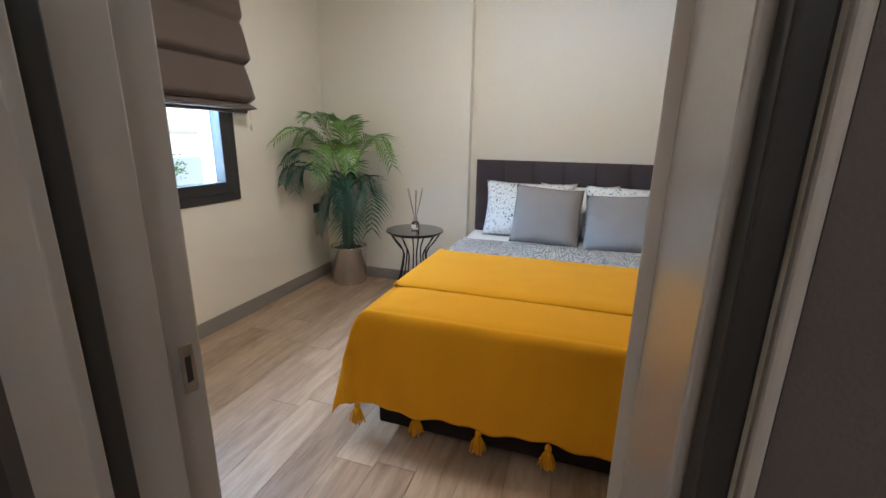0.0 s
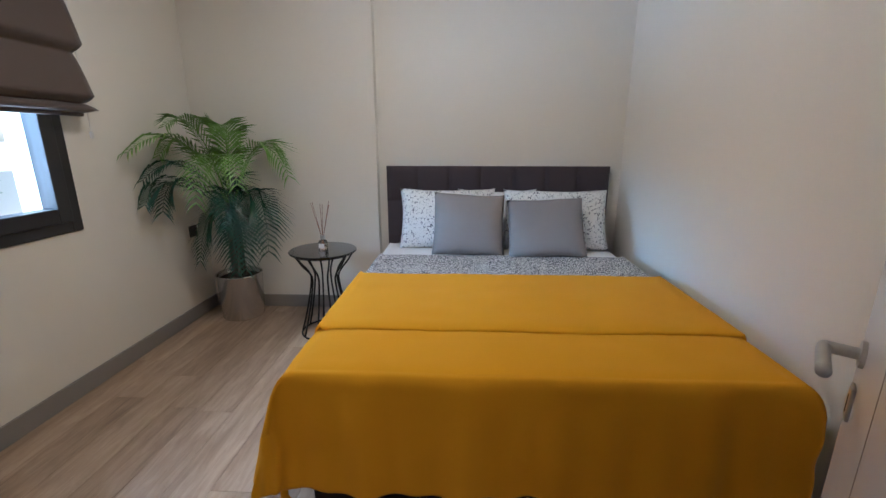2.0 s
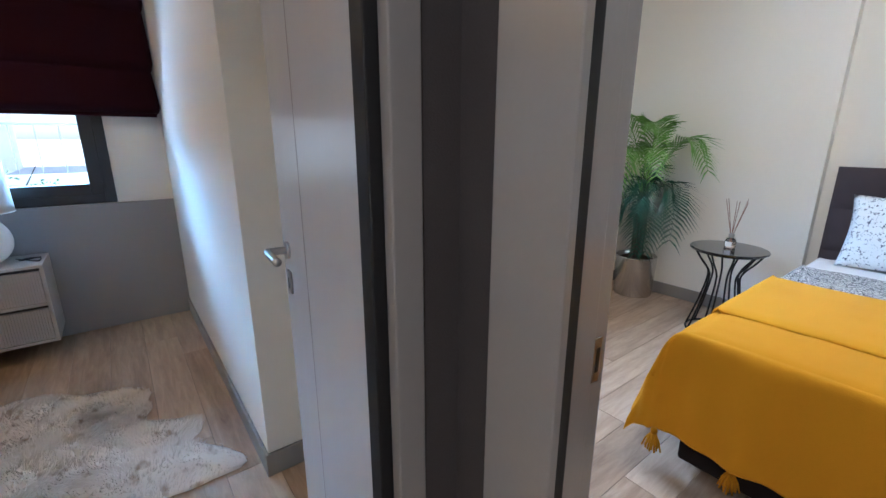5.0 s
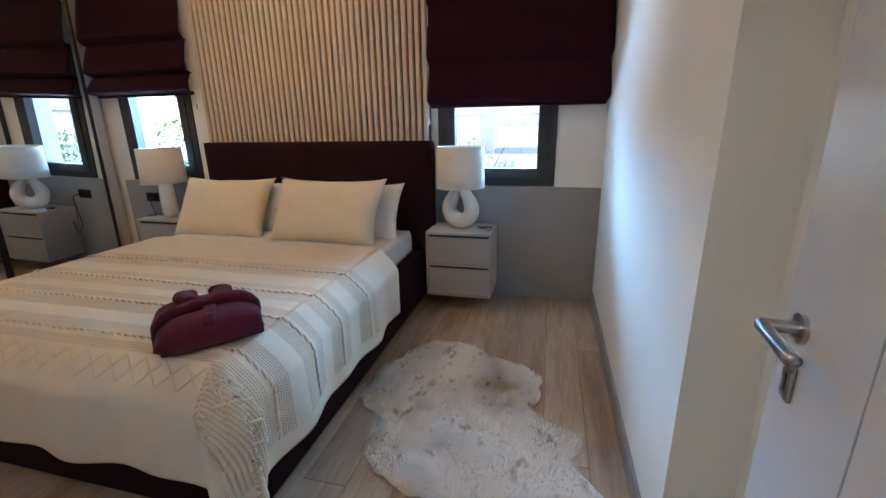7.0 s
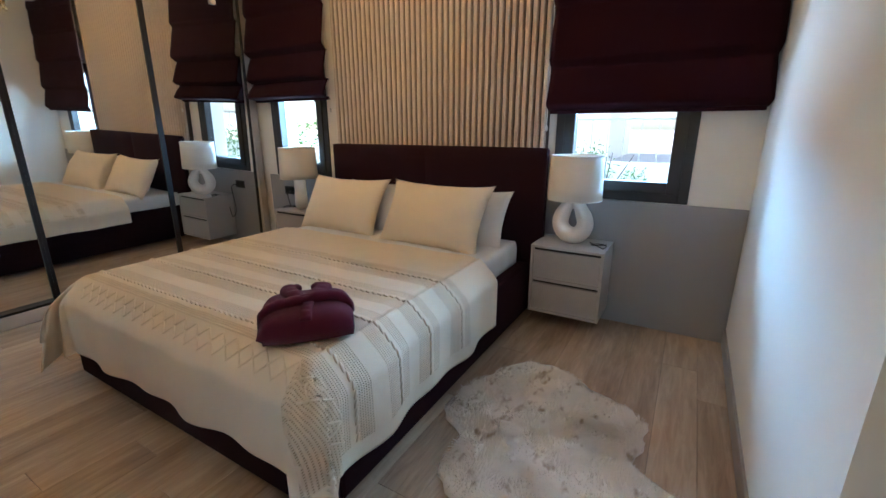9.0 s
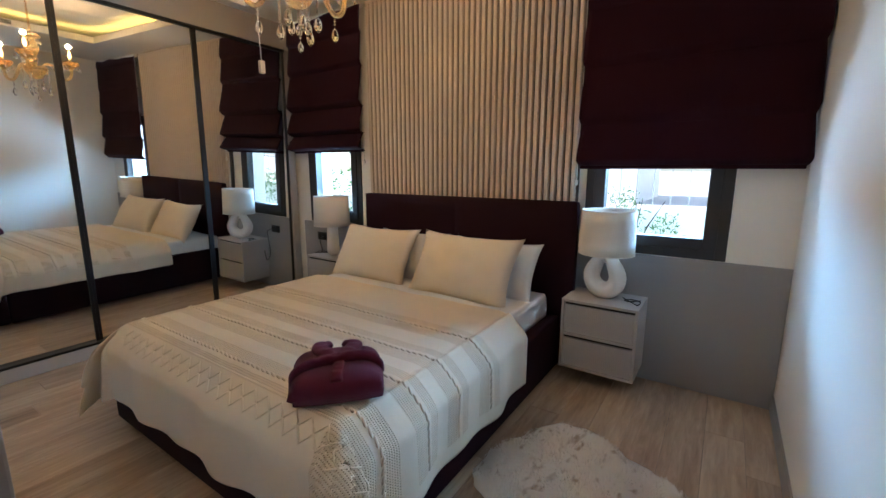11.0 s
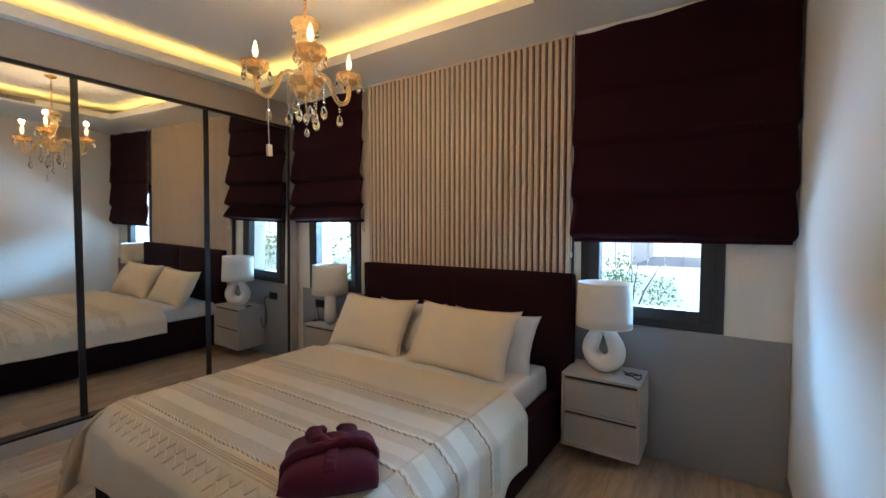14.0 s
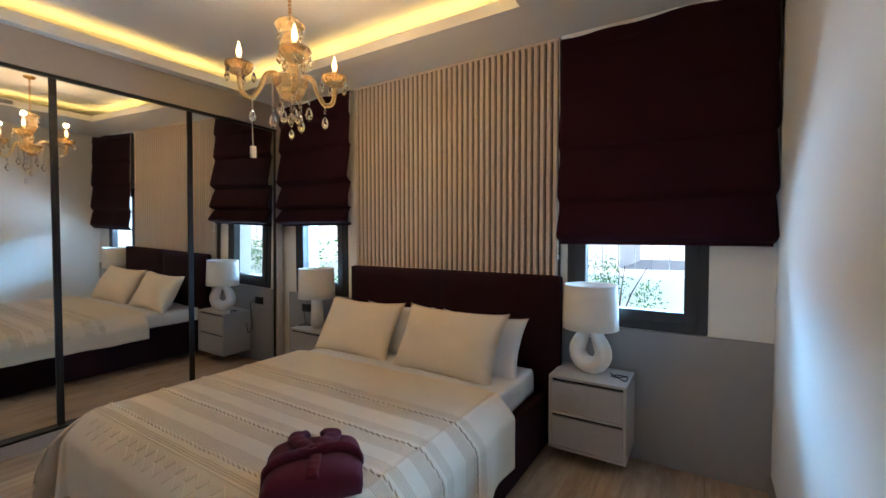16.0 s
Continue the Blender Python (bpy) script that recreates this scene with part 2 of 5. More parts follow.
MIRROR = bpy.data.materials.new("silvered_mirror")
MIRROR.use_nodes = True
MIRROR.node_tree.nodes["Principled BSDF"].inputs["Base Color"].default_value = (0.86, 0.87, 0.85, 1)
MIRROR.node_tree.nodes["Principled BSDF"].inputs["Metallic"].default_value = 1.0
MIRROR.node_tree.nodes["Principled BSDF"].inputs["Roughness"].default_value = 0.015
FLAME = glowing("warm_candle_bulb", (1.0, 0.52, 0.17), 4.5)
AMBER = clear_glass("amber_glass", (1.0, 0.76, 0.40), 0.12)
AMBER.node_tree.nodes["Principled BSDF"].inputs["Transmission Weight"].default_value = 0.74
CRYSTAL = clear_glass("cut_crystal", (1.0, 0.97, 0.92), 0.0, ior=1.6)
GOLD = material("gilt_metal", (0.85, 0.55, 0.22), 0.25, 1.0, vary=0.1)
WHITE_PLASTIC = material("white_plastic", (0.75, 0.73, 0.70), 0.4)
BLACK_PLASTIC = material("black_plastic", (0.015, 0.015, 0.016), 0.4)
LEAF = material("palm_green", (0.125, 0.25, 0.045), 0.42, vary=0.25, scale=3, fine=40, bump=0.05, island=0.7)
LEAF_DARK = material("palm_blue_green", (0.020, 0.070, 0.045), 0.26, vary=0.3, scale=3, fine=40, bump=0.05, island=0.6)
TRUNK = material("palm_trunk_fibre", (0.05, 0.035, 0.025), 0.9, vary=0.4, scale=25, fine=120, bump=0.8)
SOIL = material("potting_soil", (0.06, 0.035, 0.022), 0.95, vary=0.4, scale=40, fine=160, bump=0.9)
REED = material("rattan_reed", (0.26, 0.13, 0.075), 0.8)
OIL = clear_glass("perfume_oil", (0.95, 0.80, 0.70), 0.0, ior=1.4)
RENDER_WHITE = material("white_render", (0.78, 0.77, 0.74), 0.9, vary=0.04, scale=2, fine=60, bump=0.2)
PAVING = material("pale_paving", (0.58, 0.56, 0.52), 0.85, vary=0.1, scale=2)
GRASS = material("lawn", (0.07, 0.12, 0.03), 0.95, vary=0.3, scale=4, fine=90, bump=0.6)
SHRUB = material("shrub_leaves", (0.055, 0.12, 0.025), 0.6, vary=0.4, scale=4, fine=30, island=0.8)
ROOF_TILE = material("grey_roof", (0.14, 0.14, 0.15), 0.7)
for cloth in (TAUPE_BLIND, PLUM_BLIND, HEADBOARD_A, HEADBOARD_B, BED_BASE_A, MUSTARD, SHEET, PRINT, BAND, GREY_CUSHION, IVORY, KNIT, ROBE, FUR, SHADE):
    cloth.node_tree.nodes["Principled BSDF"].inputs["Specular IOR Level"].default_value = 0.12
PLANK_Y, PLANK_X = plank_wood("oak_laminate_lengthways", "y"), plank_wood("oak_laminate_crossways", "x")

# ---- builders ----


def slab(bm, x0, x1, y0, y1, z0, z1, bevel=0.0):
    """Adds a box, with its edges rounded by bevel."""
    made = bmesh.ops.create_cube(bm, size=1.0)
    vs = made["verts"]
    for v in vs:
        v.co = Vector((x0 + (v.co.x + 0.5) * (x1 - x0), y0 + (v.co.y + 0.5) * (y1 - y0), z0 + (v.co.z + 0.5) * (z1 - z0)))
    if bevel:
        es = {e for v in vs for e in v.link_edges}
        bmesh.ops.bevel(bm, geom=list(es), offset=bevel, segments=2, affect="EDGES", profile=0.5)
    return bm


def box(*a, bevel=0.0):
    return slab(bmesh.new(), *a, bevel=bevel)


def lathe(profile, steps=32, bm=None, at=(0, 0, 0)):
    """Turns (radius, height) pairs about a vertical line."""
    bm = bm or bmesh.new()
    rings = []
    for r, z in profile:
        rings.append([bm.verts.new((at[0] + r * math.cos(2 * math.pi * i / steps), at[1] + r * math.sin(2 * math.pi * i / steps), at[2] + z)) for i in range(steps)])
    for a, b in zip(rings, rings[1:]):
        for i in range(steps):
            bm.faces.new((a[i], a[(i + 1) % steps], b[(i + 1) % steps], b[i]))
    for ring, flip in ((rings[0], True), (rings[-1], False)):
        bm.faces.new(ring[::-1] if flip else ring)
    return bm


def tube(points, radius, steps=8, bm=None):
    """A round rod along points; radius is one number or one for each point."""
    bm = bm or bmesh.new()
    pts = [Vector(p) for p in points]
    rad = radius if isinstance(radius, (list, tuple)) else [radius] * len(pts)
    rings, side = [], None
    for i, p in enumerate(pts):
        way = (pts[min(i + 1, len(pts) - 1)] - pts[max(i - 1, 0)]).normalized()
        side = (side - way * side.dot(way)).normalized() if side else way.orthogonal().normalized()
        up = way.cross(side)
        rings.append([bm.verts.new(p + rad[i] * (math.cos(2 * math.pi * k / steps) * side + math.sin(2 * math.pi * k / steps) * up)) for k in range(steps)])
    for a, b in zip(rings, rings[1:]):
        for k in range(steps):
            bm.faces.new((a[k], a[(k + 1) % steps], b[(k + 1) % steps], b[k]))
    bm.faces.new(rings[0][::-1])
    bm.faces.new(rings[-1])
    return bm


def curve_points(points, n=8):
    """A smooth line through points."""
    pts = [Vector(p) for p in points]
    out = []
    for i in range(len(pts) - 1):
        p0, p1, p2, p3 = pts[max(i - 1, 0)], pts[i], pts[i + 1], pts[min(i + 2, len(pts) - 1)]
        for k in range(n):
            t = k / n
            out.append(0.5 * (2 * p1 + (p2 - p0) * t + (2 * p0 - 5 * p1 + 4 * p2 - p3) * t * t + (3 * p1 - p0 - 3 * p2 + p3) * t ** 3))
    return out + [pts[-1]]


def part(name, bm, mat, parent=None, label="", smooth=False):
    """Links a bmesh as one mesh object, under a thing or part where one is given."""
    bmesh.ops.recalc_face_normals(bm, faces=bm.faces[:])
    if smooth:
        for f in bm.faces:
            f.smooth = True
    me = bpy.data.meshes.new(name)
    bm.to_mesh(me)
    bm.free()
    me.materials.append(mat)
    ob = new(name, me)
    if parent:
        ob.parent = parent
    if label:
        ob["label"] = label
    return ob


def empty(name, at=(0, 0, 0), rz=0.0):
    ob = new(name)
    ob.empty_display_size = 0.1
    ob.matrix_world = pose(*at, 0, 0, rz)
    return ob


def structure(ob, label, category):
    return tagged(ob, label, category, kind="structure")


def sheet(bm, nx, ny, place):
    """A grid of faces; place(u, v) gives each corner, u and v from 0 to 1."""
    g = [[bm.verts.new(place(i / nx, j / ny)) for j in range(ny + 1)] for i in range(nx + 1)]
    for i in range(nx):
        for j in range(ny):
            bm.faces.new((g[i][j], g[i + 1][j], g[i + 1][j + 1], g[i][j + 1]))
    return bm


def thicken(ob, depth):
    s = ob.modifiers.new("thickness", "SOLIDIFY")
    s.thickness, s.offset = depth, -1
    return ob


def wave(*p, s=1.0):
    return noise.noise(Vector(p) * s)

# ---- the setting ----
SOFFIT, TOP = 2.97, 3.14


def wall(name, x0, x1, y0, y1, z0, z1, openings=(), mat=WALL, label="warm white painted plaster wall", along="y"):
    """A wall box with openings (a0, a1, z0, z1) cut right through it along its length."""
    bm = bmesh.new()
    s0, s1 = (y0, y1) if along == "y" else (x0, x1)

    def piece(a, b, lo, hi):
        if b - a > 1e-4 and hi - lo > 1e-4:
            slab(bm, *((x0, x1, a, b) if along == "y" else (a, b, y0, y1)), lo, hi)

    at = s0
    for a, b, lo, hi in sorted(openings):
        piece(at, a, z0, z1)
        piece(a, b, z0, lo)
        piece(a, b, hi, z1)
        at = b
    piece(at, s1, z0, z1)
    return structure(part(name, bm, mat), label, "wall")


WIN_A = (1.37, 2.443, 0.888, 2.12)
WIN_R = (-1.06, -0.175, 0.905, 2.12)
WIN_L = (-4.10, -3.30, 0.905, 2.12)
DOOR_A, DOOR_B = (-0.650, 0.010), (-0.70, 0.192)

wall("wall_west_small_room", -2.74, -2.42, 0.45, 3.95, 0, 3.2, [WIN_A])
wall("wall_north_small_room", -2.74, -1.005, 3.55, 3.95, 0, 3.2, along="x")
wall("wall_north_recess", -1.005, 1.0, 3.645, 3.95, 0, 3.2, along="x")
wall("wall_east_small_room", 0.88, 1.0, 0.27, 3.645, 0, 3.2)
wall("wall_between_rooms", -2.74, -0.81, 0.34, 0.45, 0, 3.2, along="x")
wall("wall_small_room_door", -0.81, 0.88, 0.275, 0.45, 0, 3.2, [(*DOOR_A, 0, 2.08)], along="x")
wall("wall_dark_corridor_left", -0.80, DOOR_A[0] - 0.062, 0.262, 0.275, 0, 2.6, mat=DARK_WALL, label="charcoal textured wall between two door frames", along="x")
wall("wall_dark_corridor_right", DOOR_A[1] + 0.030, 0.88, 0.262, 0.275, 0, 2.6, mat=DARK_WALL, label="charcoal textured corridor wall", along="x")
wall("wall_dark_corridor_end", -0.81, -0.80, DOOR_B[1] + 0.0, 0.262, 0, 2.6, mat=DARK_WALL, label="charcoal textured return beside the bedroom door")
wall("wall_west_large_room", -4.36, -4.04, -4.95, 0.45, 0, 3.2, [WIN_R, WIN_L])
wall("wall_north_large_room", -4.04, -1.87, 0.16, 0.34, 0, 3.2, along="x")
wall("wall_east_large_room", -0.95, -0.81, -4.95, 0.34, 0, 3.2, [(*DOOR_B, 0, 2.08)])
wall("wall_south_large_room", -4.36, -0.81, -4.95, -4.85, 0, 3.2, along="x")
wall("wall_corridor_south", -0.81, 1.0, -2.0, -1.88, 0, 3.2, along="x")
wall("wall_corridor_east", 0.88, 1.0, -1.88, 0.27, 0, 3.2)

structure(part("ceiling_small_room", box(-2.74, 1.0, 0.275, 3.95, 2.90, 2.98), CEILING), "flat white painted ceiling", "ceiling")
structure(part("ceiling_corridor", box(-0.81, 1.0, -2.0, 0.275, 2.60, 2.68), CEILING), "flat white corridor ceiling", "ceiling")
structure(part("roof_slab", box(-4.6, 1.2, -5.2, 4.2, 3.25, 3.45), RENDER_WHITE), "flat rendered roof slab", "roof")

# dropped soffit round a raised tray with a lit cove behind its lip
CX0, CX1, CY0, CY1 = -3.43, -1.35, -4.13, -1.20
bm = bmesh.new()
for x0, x1, y0, y1 in ((-4.04, CX0, -4.85, 0.16), (CX1, -0.95, -4.85, 0.16), (CX0, CX1, -4.85, CY0), (CX0, CX1, CY1, 0.16), (-1.87, -0.95, 0.16, 0.34)):
    slab(bm, x0, x1, y0, y1, SOFFIT, SOFFIT + 0.035)
for x0, x1, y0, y1 in ((CX0 - 0.02, CX0, CY0, CY1), (CX1, CX1 + 0.02, CY0, CY1), (CX0, CX1, CY0 - 0.02, CY0), (CX0, CX1, CY1, CY1 + 0.02)):
    slab(bm, x0, x1, y0, y1, SOFFIT + 0.035, SOFFIT + 0.075)
slab(bm, -4.04, -0.95, -4.85, 0.34, TOP, TOP + 0.06)
structure(part("ceiling_large_room", bm, CEILING), "white tray ceiling with a dropped soffit and lit cove", "ceiling")
for name, m, length in (
    ("cove_strip_west", pose(CX0 - 0.07, (CY0 + CY1) / 2, SOFFIT + 0.045, 180, 0, 0), (0.02, CY1 - CY0)),
    ("cove_strip_east", pose(CX1 + 0.07, (CY0 + CY1) / 2, SOFFIT + 0.045, 180, 0, 0), (0.02, CY1 - CY0)),
    ("cove_strip_south", pose((CX0 + CX1) / 2, CY0 - 0.07, SOFFIT + 0.045, 180, 0, 0), (CX1 - CX0, 0.02)),
    ("cove_strip_north", pose((CX0 + CX1) / 2, CY1 + 0.07, SOFFIT + 0.045, 180, 0, 0), (CX1 - CX0, 0.02)),
):
    lamp(name, "AREA", m, COVE * max(length), (1.0, 0.60, 0.13), *length)

vent = structure(part("ceiling_vent", box(-2.66, -1.90, CY1 - 0.012, CY1, SOFFIT - 0.002 + 0.012, SOFFIT + 0.073), WHITE_PLASTIC), "white slotted air vent in the cove edge", "vent")
for k in range(5):
    part("slat", box(-2.64, -1.92, CY1 - 0.02, CY1 - 0.013, SOFFIT + 0.018 + 0.010 * k, SOFFIT + 0.023 + 0.010 * k), BLACK_PLASTIC, vent)


def skirting(name, x0, x1, y0, y1):
    return structure(part(name, box(x0, x1, y0, y1, 0.002, 0.105, bevel=0.003), SKIRTING), "grey painted skirting board", "skirting")


skirting("baseboard", -2.42, -2.405, 0.45, 3.55)
skirting("baseboard", -2.405, -1.005, 3.535, 3.55)
skirting("baseboard", -1.005, 0.88, 3.637, 3.645)
skirting("baseboard", 0.865, 0.88, 0.45, 3.637)
skirting("baseboard", -2.405, -0.73, 0.45, 0.465)
skirting("baseboard", -4.02, -1.87, 0.146, 0.16)
skirting("baseboard", -1.87, -1.856, 0.146, 0.34)
skirting("baseboard", -1.856, -0.95, 0.326, 0.34)
skirting("baseboard", -0.965, -0.95, -4.2, -0.80)


def window(name, span, x, depth, label, handle_at):
    """An anthracite casement set at the inner face of a wall that faces west: outer frame, sash, pane and handle."""
    y0, y1, z0, z1 = span
    root = empty(name, (x, (y0 + y1) / 2, z0))
    structure(root, label, "window")

    def ring(inset, width, a, b, nm, lab):
        bm = bmesh.new()
        p0, p1, q0, q1 = y0 + inset, y1 - inset, z0 + inset, z1 - inset
        for c in ((p0, p0 + width, q0, q1), (p1 - width, p1, q0, q1), (p0 + width, p1 - width, q0, q0 + width), (p0 + width, p1 - width, q1 - width, q1)):
            slab(bm, a, b, *c, bevel=0.004)
        ob = part(nm, bm, FRAME, root, lab)
        ob.matrix_parent_inverse = root.matrix_world.inverted()
        return ob

    ring(0.0, 0.062, x - 0.075, x + 0.012, "window_frame", "anthracite outer frame")
    ring(0.058, 0.075, x - 0.065, x + 0.022, "sash", "anthracite opening sash")
    pane = part("pane", box(x - 0.04, x - 0.02, y0 + 0.125, y1 - 0.125, z0 + 0.125, z1 - 0.125), GLASS, root, "clear double glazing")
    pane.matrix_parent_inverse = root.matrix_world.inverted()
    pane.visible_shadow = False
    sill = part("window_sill", box(x - 0.36, x - 0.075, y0, y1, z0 - 0.002, z0 + 0.02), RENDER_WHITE, root)
    sill.matrix_parent_inverse = root.matrix_world.inverted()
    bm = tube([(x + 0.022, handle_at, 1.75), (x + 0.055, handle_at, 1.75), (x + 0.055, handle_at, 1.63)], 0.009)
    hd = part("window_handle", bm, BLACK_PLASTIC, root)
    hd.matrix_parent_inverse = root.matrix_world.inverted()
    return root


window("window_small_room", WIN_A, -2.42, 0.32, "anthracite casement window half covered by a blind", 1.45)
window("window_large_room", WIN_R, -4.04, 0.32, "anthracite casement window behind a plum blind", -0.27)
window("window_wardrobe_side", WIN_L, -4.04, 0.32, "anthracite casement window beside the wardrobe", -3.40)


def hang(ob, root):
    ob.parent = root
    ob.matrix_parent_inverse = root.matrix_world.inverted()
    return ob


def door_frame(name, label, lo, hi, face, back, along, cased):
    """Jambs and head of a doorway: lining, stop, black seal and a wide casing on the corridor side."""
    root = structure(empty(name, (0, 0, 0)), label, "door frame")
    out = -1 if along == "x" else 1

    def bar(nm, a0, a1, d0, d1, z0, z1, mat, lab=""):
        d0, d1 = sorted((d0, d1))
        c = (a0, a1, d0, d1) if along == "x" else (d0, d1, a0, a1)
        part(nm, box(*c, z0, z1, bevel=0.003), mat, root, lab)

    H = 2.08
    for edge, s in ((lo, 1), (hi, -1)):
        def post(nm, e0, e1, d0, d1, top, mat, lab=""):
            a, b = sorted((edge + s * e0, edge + s * e1))
            bar(nm, a, b, d0, d1, 0, top, mat, lab)

        if cased and s < 0:
            post("lining", 0.0, 0.012, face - out * 0.030, back - out * 0.02, H, CASING)
            post("seal", -0.017, 0.003, face - out * 0.002, face - out * 0.029, H, SEAL, "black rubber seal")
            post("casing", -0.026, -0.017, face + out * 0.010, face - out * 0.001, H + 0.10, CASING)
            continue
        post("lining", 0.0, 0.012, face - out * 0.115, back, H, CASING)
        if cased:
            post("rebate", 0.0, 0.036, face - out * 0.034, face - out * 0.115, H, CASING, "stepped rebate of the lining")
            post("seal", 0.0, 0.058, face - out * 0.002, face - out * 0.033, H, SEAL, "black rubber seal")
            post("casing", -0.062, 0.066, face + out * 0.016, face - out * 0.001, H + 0.10, CASING)
        else:
            if s < 0:
                post("rebate", 0.012, 0.075, face - out * 0.012, face - out * 0.05, H, SEAL, "dark rebate behind the casing")
                post("casing", 0.003, 0.055, face + out * 0.016, face - out * 0.010, H + 0.05, CASING)
                post("room_casing", -0.075, -0.003, back, back - out * 0.014, H + 0.07, CASING)
                continue
            post("rebate", 0.0, 0.010, face + out * 0.002, face - out * 0.115, H, CASING)
            post("casing", -0.036, 0.012, face + out * 0.016, face + out * 0.003, H + 0.05, CASING)
            post("seal", 0.010, 0.020, face - out * 0.105, face - out * 0.135, H, SEAL, "black rubber seal")
        post("room_casing", -0.075, -0.003, back, back - out * 0.014, H + 0.07, CASING)
    bar("head_lining", lo + 0.012, hi - 0.012, face - out * 0.03, back, H - 0.012, H, CASING)
    if cased:
        bar("head_casing", lo + 0.066, hi - 0.066, face + out * 0.016, face - out * 0.001, H, H + 0.10, CASING)
    return root


door_frame("door_frame_small_room", "grey lacquered door frame with black seal", *DOOR_A, 0.262, 0.45, "x", True)
door_frame("door_frame_large_room", "grey lacquered frame of the large bedroom door", *DOOR_B, -0.81, -0.95, "y", False)
strike = structure(part("strike_plate", box(DOOR_A[0] + 0.0125, DOOR_A[0] + 0.0145, 0.412, 0.434, 0.95, 1.03, bevel=0.0008), STEEL), "steel strike plate let into the jamb", "strike plate")
part("latch_hole", box(DOOR_A[0] + 0.0147, DOOR_A[0] + 0.0152, 0.418, 0.428, 0.968, 1.012), SEAL, strike)


def door(name, label, pivot, angle, width, side, lever=1.02):
    """A flush leaf hung at pivot, turned to angle; the lever shows on the given side (1 or -1)."""
    root = structure(empty(name, (*pivot, 0), angle), label, "door")
    part("leaf", box(0, width, -0.02, 0.02, 0.008, 2.06, bevel=0.003), DOOR, root)
    part("groove", box(width * 0.62, width * 0.62 + 0.004, side * 0.0202 - 0.0006, side * 0.0202 + 0.0006, 0.01, 2.05), CASING, root)
    for s in (1, -1):
        h = part("door_handle", tube(curve_points([(width - 0.065, s * 0.02, lever), (width - 0.065, s * 0.068, lever), (width - 0.075, s * 0.078, lever), (width - 0.19, s * 0.078, lever)], 5), 0.0115, 12), STEEL, root, "satin steel lever", smooth=True)
        rose = lathe([(0.0, 0.0), (0.026, 0.0), (0.026, 0.008), (0.0, 0.009)], 24)
        bmesh.ops.transform(rose, matrix=pose(width - 0.065, s * 0.0195, lever, -90 * s), verts=rose.verts[:])
        part("rose", rose, STEEL, root)
        part("key_plate", box(width - 0.083, width - 0.047, *sorted((s * 0.0195, s * 0.027)), lever - 0.135, lever - 0.065, bevel=0.003), STEEL, root)
        part("keyhole", box(width - 0.069, width - 0.061, *sorted((s * 0.0272, s * 0.0278)), lever - 0.12, lever - 0.085), SEAL, root)
    part("latch", box(width - 0.0005, width + 0.0015, -0.011, 0.011, lever - 0.12, lever + 0.06), STEEL, root, "steel latch plate")
    return root


door("door_small_room", "open grey lacquered door with steel lever", (0.0, 0.475), 51.5, 0.735, 1, 0.978)
door("door_large_room", "open grey lacquered bedroom door with steel lever", (-0.935, 0.188), 175.5, 0.668, 1)

# ---- small bedroom ----
BX0, BX1, FOOT, HEAD, BED_TOP = -0.91, 0.75, 1.52, 3.55, 0.585


def pillow(name, w, h, t, mat, m, label, category="pillow", ear=0.10, seed=1, nx=22, ny=18):
    """A filled pillow with drawn-out corners and soft creases."""
    bm = bmesh.new()

    def top(sign):
        def at(u, v):
            a, b = 2 * u - 1, 2 * v - 1
            fill = max(0.0, (1 - abs(a) ** 2.3) * (1 - abs(b) ** 2.3)) ** 0.5
            x, y = a * w / 2 * (1 - ear * (1 - b * b)), b * h / 2 * (1 - 1.2 * ear * (1 - a * a) ** 0.8)
            crease = 0.016 * wave(x * 8, y * 8, seed + sign) + 0.012 * wave(x * 3, y * 3, seed * 2.0)
            return (x + 0.006 * wave(y * 5, seed, 0), y + 0.006 * wave(x * 5, seed, 1), sign * (t / 2 * fill + 0.002) + crease * fill)
        return at

    sheet(bm, nx, ny, top(1))
    sheet(bm, nx, ny, top(-1))
    bmesh.ops.remove_doubles(bm, verts=bm.verts[:], dist=0.0045)
    root = part(name, bm, mat, smooth=True)
    root.matrix_world = m
    return tagged(root, label, category)


